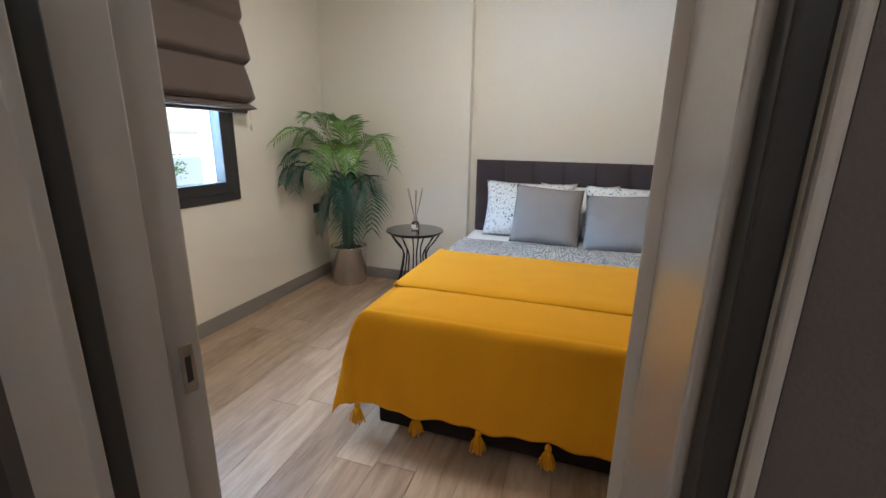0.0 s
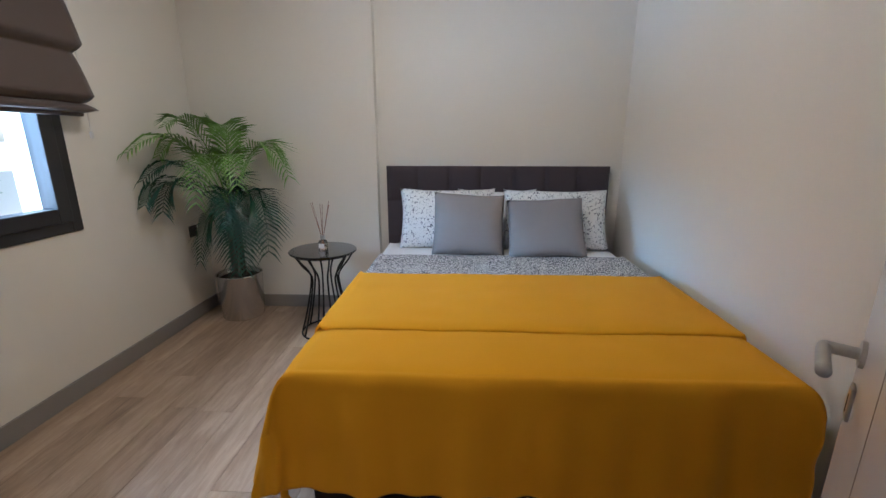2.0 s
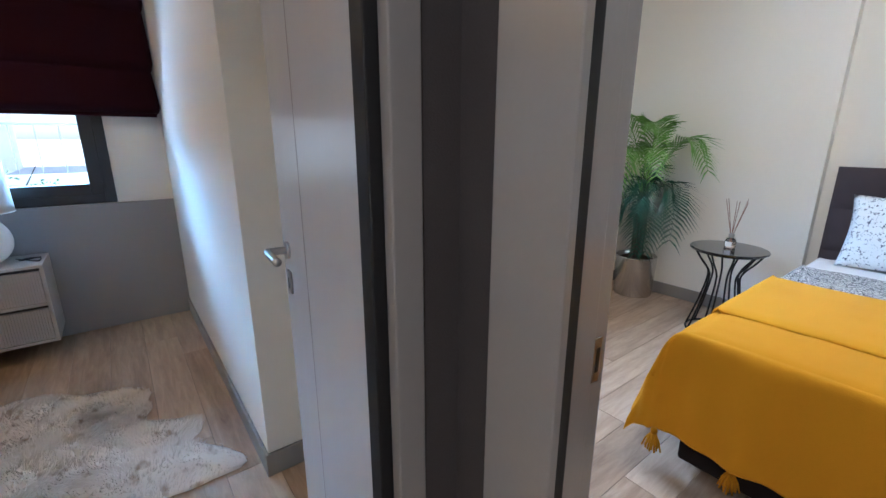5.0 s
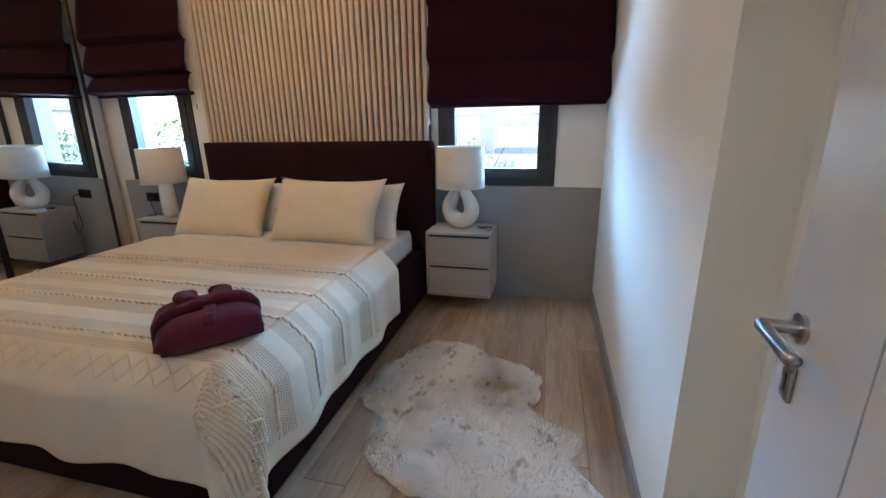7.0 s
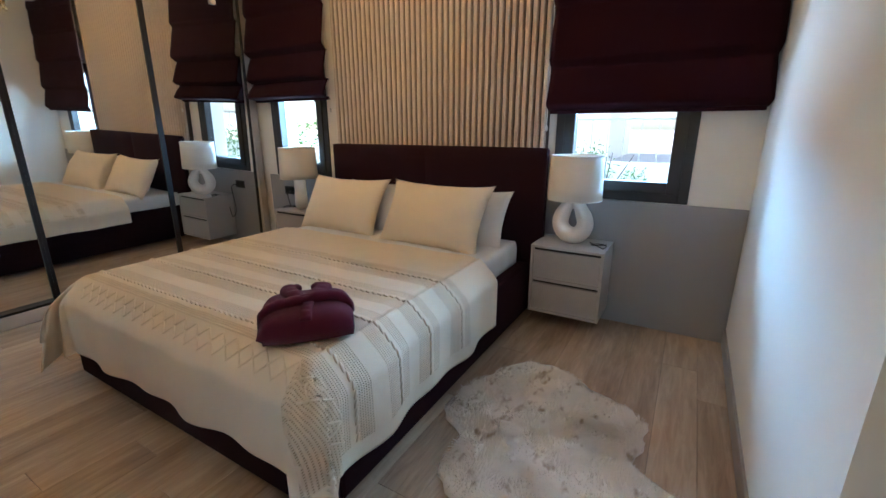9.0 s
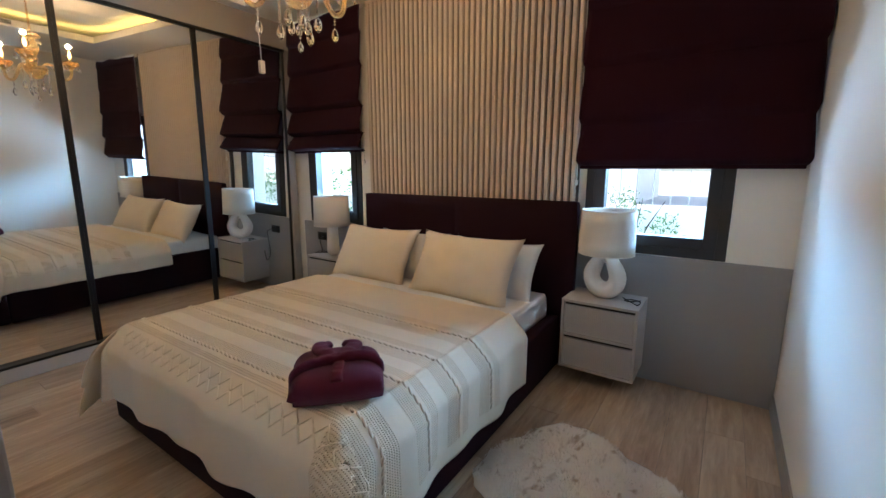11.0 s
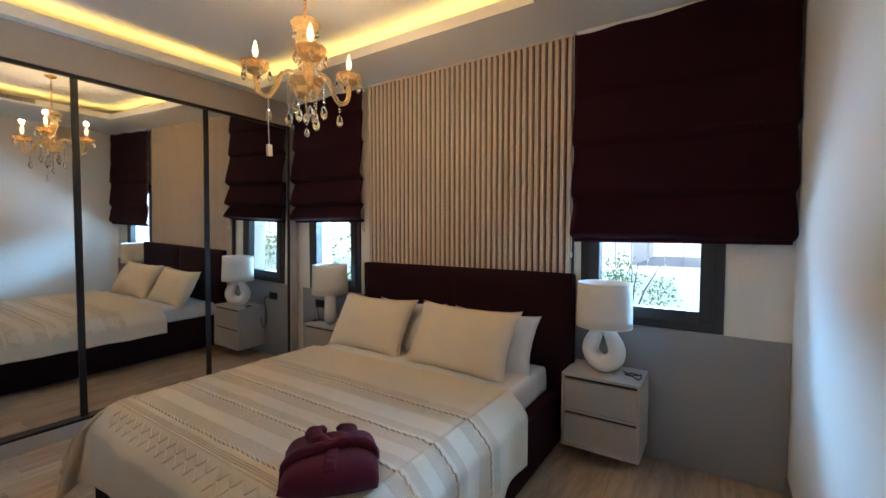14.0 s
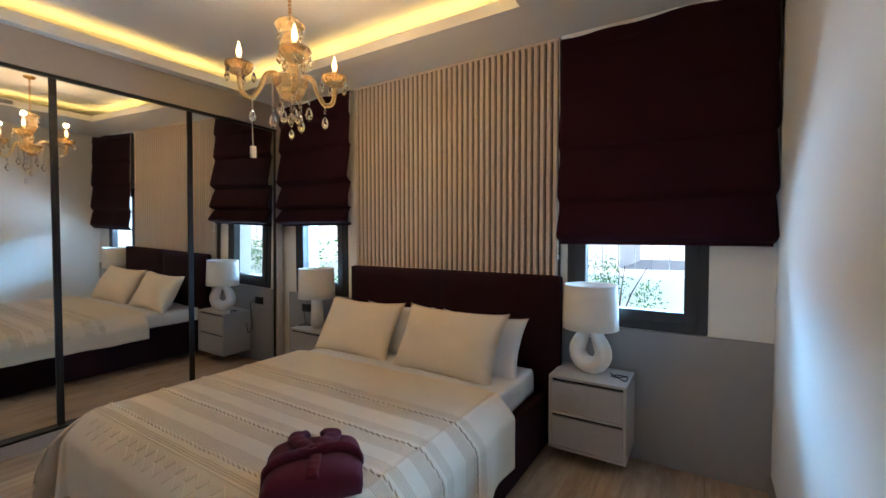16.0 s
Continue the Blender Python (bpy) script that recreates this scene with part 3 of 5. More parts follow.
def drape(x0, x1, y0, y1, top, over, corner=0.12, folds=0.018, seed=0.0, nx=90, ny=80, round_off=0.03, flare=0.0, flare_x=None, only_place=False):
    """A cloth laid over a block, hanging over its sides by over = (x0 side, x1 side, y0 side, y1 side)."""
    L, R, F, B = over
    bm = bmesh.new()

    def at(u, v):
        s, t = x0 - L + u * (x1 - x0 + L + R), y0 - F + v * (y1 - y0 + F + B)
        du, dv = max(x0 - s, s - x1, 0.0), max(y0 - t, t - y1, 0.0)
        sx, sy = (-1 if s < x0 else 1), (-1 if t < y0 else 1)
        x, y = min(max(s, x0), x1), min(max(t, y0), y1)
        drop = (du ** 4 + dv ** 4) ** 0.25
        both = min(du, dv)
        soft = round_off * (1 - math.exp(-drop / round_off)) if drop else 0
        hang_ = max(0.0, drop - soft * 0.5)
        ripple = folds * min(1.0, drop / 0.25) / (1 + 14 * both)
        if du > 0:
            x += sx * (soft + (flare if flare_x is None else flare_x) * du + corner * both + ripple * (math.sin(t * 19 + seed) + 0.6 * math.sin(t * 43 + seed * 2) + 1.2 * wave(t * 4, seed, 1)))
        if dv > 0:
            y += sy * (soft + flare * dv + corner * both + ripple * (math.sin(s * 17 + seed) + 0.6 * math.sin(s * 39 + seed * 3) + 1.2 * wave(s * 4, seed, 2)))
        lift = 0.006 * wave(s * 3, t * 3, seed) + 0.003 * wave(s * 9, t * 9, seed) if drop == 0 else 0
        edge = min(min(abs(s - x0), abs(s - x1), abs(t - y0), abs(t - y1)) / 0.06, 1.0) if drop == 0 else 0
        sag = 0 if drop else -0.012 * (1 - edge) ** 2
        return (x, y, top - hang_ + lift + sag)

    return at if only_place else sheet(bm, nx, ny, at)


bed = tagged(empty("bed", (-0.08, 2.5, 0)), "double bed with dark base and tall charcoal tufted headboard", "bed")
part_base = hang(part("bed_base", box(BX0 + 0.03, BX1 - 0.03, FOOT + 0.01, HEAD, 0.045, 0.34, bevel=0.012), BED_BASE_A), bed)
for x in (BX0 + 0.12, BX1 - 0.12):
    for y in (FOOT + 0.14, HEAD - 0.12):
        hang(part("leg", lathe([(0.028, 0), (0.032, 0.05)], 16, at=(x, y, 0)), BLACK_PLASTIC), bed)
hang(part("mattress", box(BX0 + 0.02, BX1 - 0.02, FOOT + 0.015, HEAD - 0.01, 0.345, BED_TOP - 0.012, bevel=0.045), SHEET, smooth=True), bed)
HB0, HB1 = -0.935, 0.775
hbm = box(HB0, HB1, HEAD + 0.025, HEAD + 0.085, 0.02, 1.165, bevel=0.015)
hang(part("headboard_back", hbm, HEADBOARD_A), bed)
cols = 7
for c in range(cols):
    w = (HB1 - HB0) / cols
    for r, (z0, z1) in enumerate(((0.34, 0.62), (0.62, 0.90), (0.90, 1.168))):
        bm = bmesh.new()
        sheet(bm, 12, 10, lambda u, v: (HB0 + c * w + u * w, HEAD + 0.027 - 0.024 * max(0.0, (1 - abs(2 * u - 1) ** 3.5) * (1 - abs(2 * v - 1) ** 3.5)) ** 0.5, z0 + v * (z1 - z0)))
        hang(part("headboard_pad", bm, HEADBOARD_A, smooth=True), bed)

# grey-flecked duvet turned down below the pillows, white sheet above it
duvet = part("duvet", drape(BX0, BX1, 2.42, 3.10, BED_TOP + 0.012, (0.20, 0.12, 0.0, 0.0), 0.05, 0.012, 2.0, 70, 40), BAND, smooth=True)
tagged(thicken(duvet, 0.014), "black and white flecked duvet lying under the throw", "duvet")
fitted = part("bed_sheet", drape(BX0 + 0.01, BX1 - 0.01, 2.9, 3.50, BED_TOP - 0.004, (0.16, 0.14, 0.0, 0.0), 0.05, 0.004, 3.0, 40, 30), SHEET, smooth=True)
tagged(thicken(fitted, 0.004), "white cotton sheet tucked over the mattress", "sheet")
throw = part("throw", drape(BX0 - 0.01, BX1 + 0.005, FOOT, 2.58, BED_TOP + 0.028, (0.42, 0.10, 0.46, 0.0), 0.05, 0.014, 0.7, 130, 130, flare=0.06, flare_x=0.24), MUSTARD, smooth=True)
tagged(thicken(throw, 0.010), "mustard yellow fleece throw hanging over the bed's foot", "throw")
upper = part("folded_layer", drape(BX0 - 0.014, BX1 + 0.010, 1.84, 2.575, BED_TOP + 0.046, (0.30, 0.08, 0.0, 0.0), 0.05, 0.010, 0.7, 90, 50), MUSTARD, throw, "second layer of the folded throw", smooth=True)
thicken(upper, 0.010)
for k in range(7):
    x = BX0 - 0.05 + 0.285 * k
    y, z = FOOT - 0.045 + 0.006 * math.sin(k * 2.3), 0.160 + 0.006 * math.sin(k * 1.7)
    bm = lathe([(0.004, 0.012), (0.013, 0.0), (0.014, -0.012), (0.010, -0.02)], 12, at=(x, y, z))
    for j in range(26):
        a = 2.399 * j
        r0, r1 = 0.008 * (j / 26) ** 0.5, 0.036 * (j / 26) ** 0.5 * (0.85 + 0.3 * random.random())
        tube([(x + r0 * math.cos(a), y + r0 * math.sin(a), z - 0.018), (x + 0.7 * r1 * math.cos(a), y + 0.7 * r1 * math.sin(a), z - 0.05), (x + r1 * math.cos(a), y + r1 * math.sin(a), z - 0.098 + 0.012 * random.random())], 0.0034, 5, bm)
    part("tassel", bm, MUSTARD, throw, "yarn tassel", smooth=True)

# pillows lean on the headboard, their backs towards it
pillow("print_pillow", 0.72, 0.46, 0.17, PRINT, pose(-0.45, 3.39, 0.795, 68, 0, 3), "white pillow with small dark print against the headboard", ear=0.06, seed=3)
pillow("print_pillow", 0.76, 0.46, 0.17, PRINT, pose(0.34, 3.37, 0.795, 66, 0, -3), "white pillow with small dark print against the headboard", ear=0.06, seed=5)
pillow("white_pillow", 0.60, 0.44, 0.12, SHEET, pose(-0.08, 3.465, 0.79, 76, 0, 0), "plain white pillow behind the printed ones", seed=8)
pillow("grey_cushion", 0.50, 0.46, 0.15, GREY_CUSHION, pose(-0.295, 3.18, 0.79, 62, 3, 3), "square grey linen cushion propped on the pillows", "cushion", 0.04, 11)
pillow("grey_cushion", 0.52, 0.44, 0.15, GREY_CUSHION, pose(0.235, 3.155, 0.775, 58, -3, -4), "square grey linen cushion leaning back slightly", "cushion", 0.04, 14)

# side table with bent rods, black glossy top
TX, TY, TZ = -1.318, 3.10, 0.617
table = tagged(empty("side_table", (TX, TY, 0)), "round black side table on bent wire legs", "side table")
part("tabletop", lathe([(0.0, TZ - 0.014), (0.225, TZ - 0.014), (0.232, TZ - 0.010), (0.232, TZ - 0.003), (0.228, TZ), (0.0, TZ)], 64), BLACK_GLASS, table)
part("rim_ring", tube([(0.205 * math.cos(a), 0.205 * math.sin(a), TZ - 0.020) for a in np.linspace(0, 2 * math.pi, 49)], 0.006), BLACK_METAL, table)
part("floor_ring", tube([(0.185 * math.cos(a), 0.185 * math.sin(a), 0.008) for a in np.linspace(0, 2 * math.pi, 49)], 0.007), BLACK_METAL, table)
for k in range(10):
    a = 2 * math.pi * (k + 0.3) / 10
    pts = curve_points([(0.205, TZ - 0.02), (0.165, TZ - 0.085), (0.105, TZ - 0.165), (0.098, TZ - 0.24), (0.135, 0.19), (0.185, 0.008)], 5)
    part("leg", tube([(p.x * math.cos(a), p.x * math.sin(a), p.y) for p in [Vector((q[0], q[1], 0)) for q in pts]], 0.0062), BLACK_METAL, table)

diffuser = tagged(empty("reed_diffuser", (TX + 0.0, TY + 0.01, TZ)), "glass reed diffuser bottle with brown reeds", "diffuser")
part("bottle", lathe([(0.0, 0.001), (0.030, 0.001), (0.033, 0.006), (0.033, 0.05), (0.026, 0.064), (0.013, 0.07), (0.012, 0.085), (0.0, 0.085)], 24), clear_glass("bottle_glass", (0.97, 0.97, 0.98)), diffuser, "clear glass bottle", smooth=True)
part("oil", lathe([(0.0, 0.004), (0.028, 0.004), (0.028, 0.034), (0.0, 0.034)], 20), OIL, diffuser, "pale perfume oil")
part("collar", lathe([(0.014, 0.072), (0.017, 0.074), (0.017, 0.098), (0.014, 0.10), (0.0, 0.10)], 20), STEEL, diffuser, "silver screw collar")
part("front_tag", box(-0.020, 0.020, -0.0352, -0.0335, 0.014, 0.046), WHITE_PLASTIC, diffuser, "small white label")
for k, (dx, dy) in enumerate(((-0.075, 0.02), (-0.045, -0.03), (-0.012, 0.03), (0.02, -0.02), (0.055, 0.015), (0.07, -0.03))):
    part("reed", tube([(-dx * 0.12, -dy * 0.1, 0.03), (dx, dy, 0.325 + 0.012 * math.sin(k * 2))], 0.0022, 6), REED, diffuser)

# palm in a steel pot
PX, PY = -2.09, 3.365
pot = tagged(empty("potted_palm", (PX, PY, 0)), "artificial palm with arching fronds in a brushed steel pot", "plant")
part("pot", lathe([(0.0, 0.002), (0.150, 0.002), (0.155, 0.008), (0.168, 0.345), (0.171, 0.352), (0.165, 0.356), (0.160, 0.345), (0.158, 0.315), (0.0, 0.315)], 56), POT_STEEL, pot, "brushed steel pot", smooth=True)
part("soil", lathe([(0.0, 0.316), (0.157, 0.316), (0.12, 0.33), (0.0, 0.335)], 40), SOIL, pot)
bm = bmesh.new()
for k in range(7):
    a = k * 0.9
    tube(curve_points([(0.03 * math.cos(a), 0.03 * math.sin(a), 0.31), (0.035 * math.cos(a + 0.4), 0.035 * math.sin(a + 0.4), 0.62), (0.02 * math.cos(a), 0.02 * math.sin(a), 1.0)], 6), [0.022 - 0.0007 * i for i in range(13)], 7, bm)
part("trunk", bm, TRUNK, pot, "dark fibrous stems", smooth=True)


def frond(base, ctrl, tip, width, mat, count=22):
    """One arching palm leaf: a rib with narrow drooping leaflets on both sides."""
    b, c, t = Vector(base), Vector(ctrl), Vector(tip)
    curve = [(1 - s) ** 2 * b + 2 * s * (1 - s) * c + s * s * t for s in np.linspace(0, 1, 22)]
    bm = tube(curve, [0.006 - 0.00022 * i for i in range(22)], 5)
    lim = -2.402 - PX
    for i in range(count):
        s = 0.24 + 0.76 * i / (count - 1)
        p = (1 - s) ** 2 * b + 2 * s * (1 - s) * c + s * s * t
        way = (2 * (1 - s) * (c - b) + 2 * s * (t - c)).normalized()
        side = way.cross(Vector((0, 0, 1)))
        side = side.normalized() if side.length > 0.05 else Vector((1, 0, 0))
        size = 1.38 * width * (0.45 + 0.55 * math.sin(math.pi * min(1.0, (s - 0.12) / 0.80)) ** 0.8) * (0.9 + 0.2 * random.random())
        for sg in (1, -1):
            out = (side * sg * 0.74 + way * 0.70).normalized()
            w = way * 0.0074
            m1, m2 = p + out * size * 0.5 + Vector((0, 0, 0.05 * size)), p + out * size + Vector((0, 0, -0.10 * size - 0.02 * random.random()))
            q = [p - w * 0.5, p + w * 0.5, m1 + w * 1.25, m1 - w * 1.25, m2]
            for v in q:
                v.x = max(v.x, lim + 0.002)
                v.y = min(v.y, 3.54 - PY)
            vs = [bm.verts.new(v) for v in q]
            bm.faces.new(vs[:4])
            bm.faces.new((vs[3], vs[2], vs[4]))
    return part("frond", bm, mat, pot)


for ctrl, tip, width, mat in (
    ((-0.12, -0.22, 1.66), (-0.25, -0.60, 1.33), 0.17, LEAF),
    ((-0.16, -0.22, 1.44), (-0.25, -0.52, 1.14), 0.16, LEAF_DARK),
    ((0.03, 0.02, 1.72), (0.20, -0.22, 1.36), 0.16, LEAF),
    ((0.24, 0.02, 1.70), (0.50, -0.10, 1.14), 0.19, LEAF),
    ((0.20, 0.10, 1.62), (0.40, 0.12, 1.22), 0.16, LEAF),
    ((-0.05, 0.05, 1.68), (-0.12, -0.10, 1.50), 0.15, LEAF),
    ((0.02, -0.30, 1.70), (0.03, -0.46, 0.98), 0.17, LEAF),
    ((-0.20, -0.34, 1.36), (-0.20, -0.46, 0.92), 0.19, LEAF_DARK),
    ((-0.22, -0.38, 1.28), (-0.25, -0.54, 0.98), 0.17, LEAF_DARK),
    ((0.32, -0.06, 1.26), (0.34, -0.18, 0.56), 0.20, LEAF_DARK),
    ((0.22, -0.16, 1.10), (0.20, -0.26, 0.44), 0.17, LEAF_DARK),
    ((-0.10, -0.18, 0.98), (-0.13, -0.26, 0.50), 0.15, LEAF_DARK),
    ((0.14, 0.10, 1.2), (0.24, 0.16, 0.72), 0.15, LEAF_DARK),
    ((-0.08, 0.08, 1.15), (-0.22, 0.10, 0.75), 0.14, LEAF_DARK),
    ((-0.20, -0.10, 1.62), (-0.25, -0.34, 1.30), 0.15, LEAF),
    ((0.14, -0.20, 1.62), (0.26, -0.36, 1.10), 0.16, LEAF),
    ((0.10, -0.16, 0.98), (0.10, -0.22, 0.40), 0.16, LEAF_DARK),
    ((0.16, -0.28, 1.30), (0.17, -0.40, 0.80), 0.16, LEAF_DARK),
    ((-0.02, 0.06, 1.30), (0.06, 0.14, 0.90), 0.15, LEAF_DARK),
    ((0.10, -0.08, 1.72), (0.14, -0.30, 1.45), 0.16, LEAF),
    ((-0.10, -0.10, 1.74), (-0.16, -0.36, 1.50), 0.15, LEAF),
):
    ctrl, tip = [(x, y, 0.82 + (z - 0.82) * 0.93) for x, y, z in (ctrl, tip)]
    frond((0.0, 0.0, 0.82), ctrl, tip, width, mat)

socket = tagged(part("wall_socket", box(-2.42, -2.408, 3.32, 3.405, 0.64, 0.725, bevel=0.003), BLACK_PLASTIC), "black wall socket above the skirting", "socket")
part("socket_face", box(-2.4078, -2.402, 3.335, 3.39, 0.655, 0.71, bevel=0.002), BLACK_METAL, socket)


def roman_blind(name, x, y0, y1, z0, z1, pleats, mat, label, bulge=0.05, cord_side=1):
    """A roman blind hung west of x: flat above, with soft stacked folds at its foot and a beaded cord."""
    root = tagged(empty(name, (x, (y0 + y1) / 2, z0)), label, "blind")
    edges = [z0, *pleats, z1]

    def profile(z):
        d = 0.0
        for i, (a, b) in enumerate(zip(edges, edges[1:])):
            if a <= z <= b:
                s = (z - a) / (b - a)
                d = bulge * (0.85 ** i) * (1.0 if i < 3 else 0.5) * (1 - s) ** 0.8 * min(1.0, s * 7) ** 0.7
        return d

    bm = bmesh.new()
    n = 150
    sheet(bm, 36, n, lambda u, v: (x + profile(z0 + v * (z1 - z0)) + 0.004 * wave(u * 4, v * 6, z0) + 0.010 * profile(z0 + v * (z1 - z0)) / bulge * wave(u * 5, v * 9, z1), y0 + u * (y1 - y0) + (0.02 * (profile(z0 + v * (z1 - z0)) / bulge) * (2 * u - 1)), z0 + v * (z1 - z0) + 0.003 * wave(u * 5, v * 3, y0)))
    hang(thicken(part("blind_cloth", bm, mat, smooth=True), 0.004), root)
    for z in pleats:
        hang(part("pleat_rod", box(x - 0.014, x + 0.008, y0 + 0.004, y1 - 0.004, z - 0.006, z + 0.005, bevel=0.003), mat), root)
    hang(part("bottom_bar", box(x - 0.012, x + 0.010, y0 + 0.004, y1 - 0.004, z0 - 0.022, z0 + 0.006, bevel=0.005), mat), root)
    hang(part("headrail", box(x - 0.035, x + 0.006, y0, y1, z1 - 0.03, z1 + 0.005, bevel=0.003), WHITE_PLASTIC), root)
    cy = y1 + 0.012 if cord_side > 0 else y0 - 0.012
    hang(part("cord", tube(curve_points([(x + 0.012, cy, z1 - 0.02), (x + 0.016, cy + 0.006, (z0 + z1) / 2), (x + 0.014, cy, z0 - 0.10)], 8), 0.0022, 6), WHITE_PLASTIC), root)
    hang(part("cord_weight", lathe([(0.002, 0.02), (0.009, 0.012), (0.010, -0.012), (0.004, -0.022)], 12, at=(x + 0.014, cy, z0 - 0.115)), WHITE_PLASTIC, smooth=True), root)
    return root


roman_blind("roman_blind", -2.365, 1.29, 2.535, 1.505, 2.86, (1.55, 1.80, 2.07, 2.33, 2.58), TAUPE_BLIND, "taupe linen roman blind half lowered over the window", 0.085)

# unseen fixture added to carry the overhead fill; a copy hangs in the corridor
flush = tagged(empty("ceiling_light", (-0.75, 2.05, 2.90)), "added unseen round flush ceiling light with opal diffuser", "ceiling light")
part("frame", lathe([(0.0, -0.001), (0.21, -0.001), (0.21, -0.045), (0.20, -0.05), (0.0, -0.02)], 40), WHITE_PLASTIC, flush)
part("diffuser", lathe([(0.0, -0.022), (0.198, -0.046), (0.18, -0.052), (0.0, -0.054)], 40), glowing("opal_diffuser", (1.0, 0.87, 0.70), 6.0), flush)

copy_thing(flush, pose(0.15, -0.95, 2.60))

# ---- large bedroom ----
WX = -4.04
structure(part("wainscot_panel", box(WX, WX + 0.018, -1.10, 0.158, 0.003, 0.90, bevel=0.002), WAINSCOT), "flat grey wall panel below the window", "wall panel")
structure(part("wainscot_panel", box(WX, WX + 0.018, -4.22, -3.13, 0.003, 0.90, bevel=0.002), WAINSCOT), "flat grey wall panel beside the wardrobe", "wall panel")
SY0, SY1, SLATS = -3.125, -1.115, 40
cladding = structure(part("slat_wall", box(WX, WX + 0.045, SY0, SY1, 0.003, SOFFIT - 0.004), SLAT_BACK), "ribbed pale oak slat cladding behind the headboard", "wall cladding")
part("top_trim", box(WX + 0.045, WX + 0.078, SY0, SY1, SOFFIT - 0.022, SOFFIT - 0.004, bevel=0.002), SLAT, cladding)
pitch = (SY1 - SY0) / SLATS
bm = bmesh.new()
prof = [(-0.5, 0.0), (-0.5, 0.018), (-0.38, 0.028), (0.0, 0.031), (0.38, 0.028), (0.5, 0.018), (0.5, 0.0)]
lo_z, hi_z = 0.36, SOFFIT - 0.022
vs = [[bm.verts.new((d, a * pitch * 0.70, z)) for a, d in prof] for z in (lo_z, hi_z)]
for i in range(len(prof) - 1):
    bm.faces.new((vs[0][i], vs[0][i + 1], vs[1][i + 1], vs[1][i]))
first = part("slat", bm, SLAT, cladding)
first.location = (WX + 0.045, SY0 + pitch * 0.5, 0)
for k in range(1, SLATS):
    o = new("slat", first.data)
    o.parent, o.location = cladding, (WX + 0.045, SY0 + pitch * (k + 0.5), 0)

roman_blind("roman_blind", -3.945, -1.09, 0.138, 1.50, 2.955, (1.77, 2.14, 2.50, 2.84), PLUM_BLIND, "dark plum linen roman blind half lowered", 0.045, -1)
roman_blind("roman_blind", -3.945, -4.215, -3.165, 1.665, 2.955, (1.82, 2.07, 2.43, 2.72), PLUM_BLIND, "dark plum roman blind beside the mirrored wardrobe", 0.10, 1)

# wardrobe with sliding mirror doors; it stands a little out of square, and its doors lean on their runners
MY = -4.275
ward = tagged(empty("wardrobe", (-2.5, MY, 0), 1.4), "built-in wardrobe with black framed sliding mirror doors", "wardrobe")


def fitted(name, x0, x1, y0, y1, z0, z1, mat, label="", bevel=0.002):
    """A part of the wardrobe; x is counted from the room's own zero, y from the door plane."""
    return part(name, box(x0 + 2.5, x1 + 2.5, y0, y1, z0, z1, bevel=bevel), mat, ward, label)


fitted("carcass", -4.0, -0.99, -0.50, -0.05, 0.004, SOFFIT - 0.003, BEIGE_PANEL)
fitted("plinth", -4.01, -0.975, -0.045, 0.020, 0.004, 0.10, CABINET)
fitted("top_panel", -4.01, -0.975, -0.045, 0.050, 2.715, SOFFIT - 0.003, BEIGE_PANEL)
fitted("end_panel", -4.01, -3.925, -0.045, 0.018, 0.10, 2.715, BEIGE_PANEL)
fitted("top_track", -3.925, -0.975, -0.040, 0.046, 2.69, 2.714, BLACK_METAL)
fitted("bottom_track", -3.925, -0.975, -0.040, 0.016, 0.10, 0.118, BLACK_METAL)
for p, q in ((-3.925, -2.992), (-2.992, -2.022), (-2.022, -1.07)):
    w, h = (q - p) / 2, 1.285
    d = part("mirror_door", box(-w + 0.012, w - 0.012, -0.018, -0.006, -h, h), MIRROR, ward, "full-height mirror door")
    d.matrix_local = pose((p + q) / 2 + 2.5, 0.0, 0.119 + h, -1.2)
    for e0, e1 in ((-w, -w + 0.022), (w - 0.022, w)):
        part("stile", box(e0, e1, -0.03, 0.004, -h, h, bevel=0.002), BLACK_METAL, d, "slim black stile")
fitted("end_filler", -1.07, -0.975, -0.045, 0.018, 0.10, 2.715, BEIGE_PANEL)

# bed: x runs from the headboard to the foot
QY0, QY1, QFOOT, QHEAD, QTOP = -3.00, -1.262, -1.815, -3.84, 0.585
RAIL_S, RAIL_N, RAIL_FOOT = -3.075, -1.140, -1.715
big = tagged(empty("bed", (-2.8, -2.13, 0)), "king-size bed with aubergine upholstered base and headboard", "bed")
for name, c in (("side_rail", (QHEAD, RAIL_FOOT - 0.09, RAIL_N - 0.09, RAIL_N)), ("side_rail", (QHEAD, RAIL_FOOT - 0.09, RAIL_S, RAIL_S + 0.09)), ("foot_rail", (RAIL_FOOT - 0.088, RAIL_FOOT, RAIL_S, RAIL_N))):
    hang(part(name, box(*c, 0.03, 0.42, bevel=0.018), HEADBOARD_B, smooth=False), big)
hang(part("bed_base", box(QHEAD, RAIL_FOOT - 0.10, RAIL_S + 0.095, RAIL_N - 0.095, 0.05, 0.36, bevel=0.01), BED_BASE_A), big)
for x in (QHEAD + 0.15, RAIL_FOOT - 0.16):
    for y in (RAIL_S + 0.14, RAIL_N - 0.14):
        hang(part("leg", lathe([(0.03, 0), (0.034, 0.05)], 16, at=(x, y, 0)), BLACK_PLASTIC), big)
hang(part("mattress", box(QHEAD + 0.02, QFOOT - 0.02, QY0 + 0.02, QY1 - 0.02, 0.362, QTOP - 0.012, bevel=0.05), SHEET, smooth=True), big)
H0, H1 = -3.10, -1.065
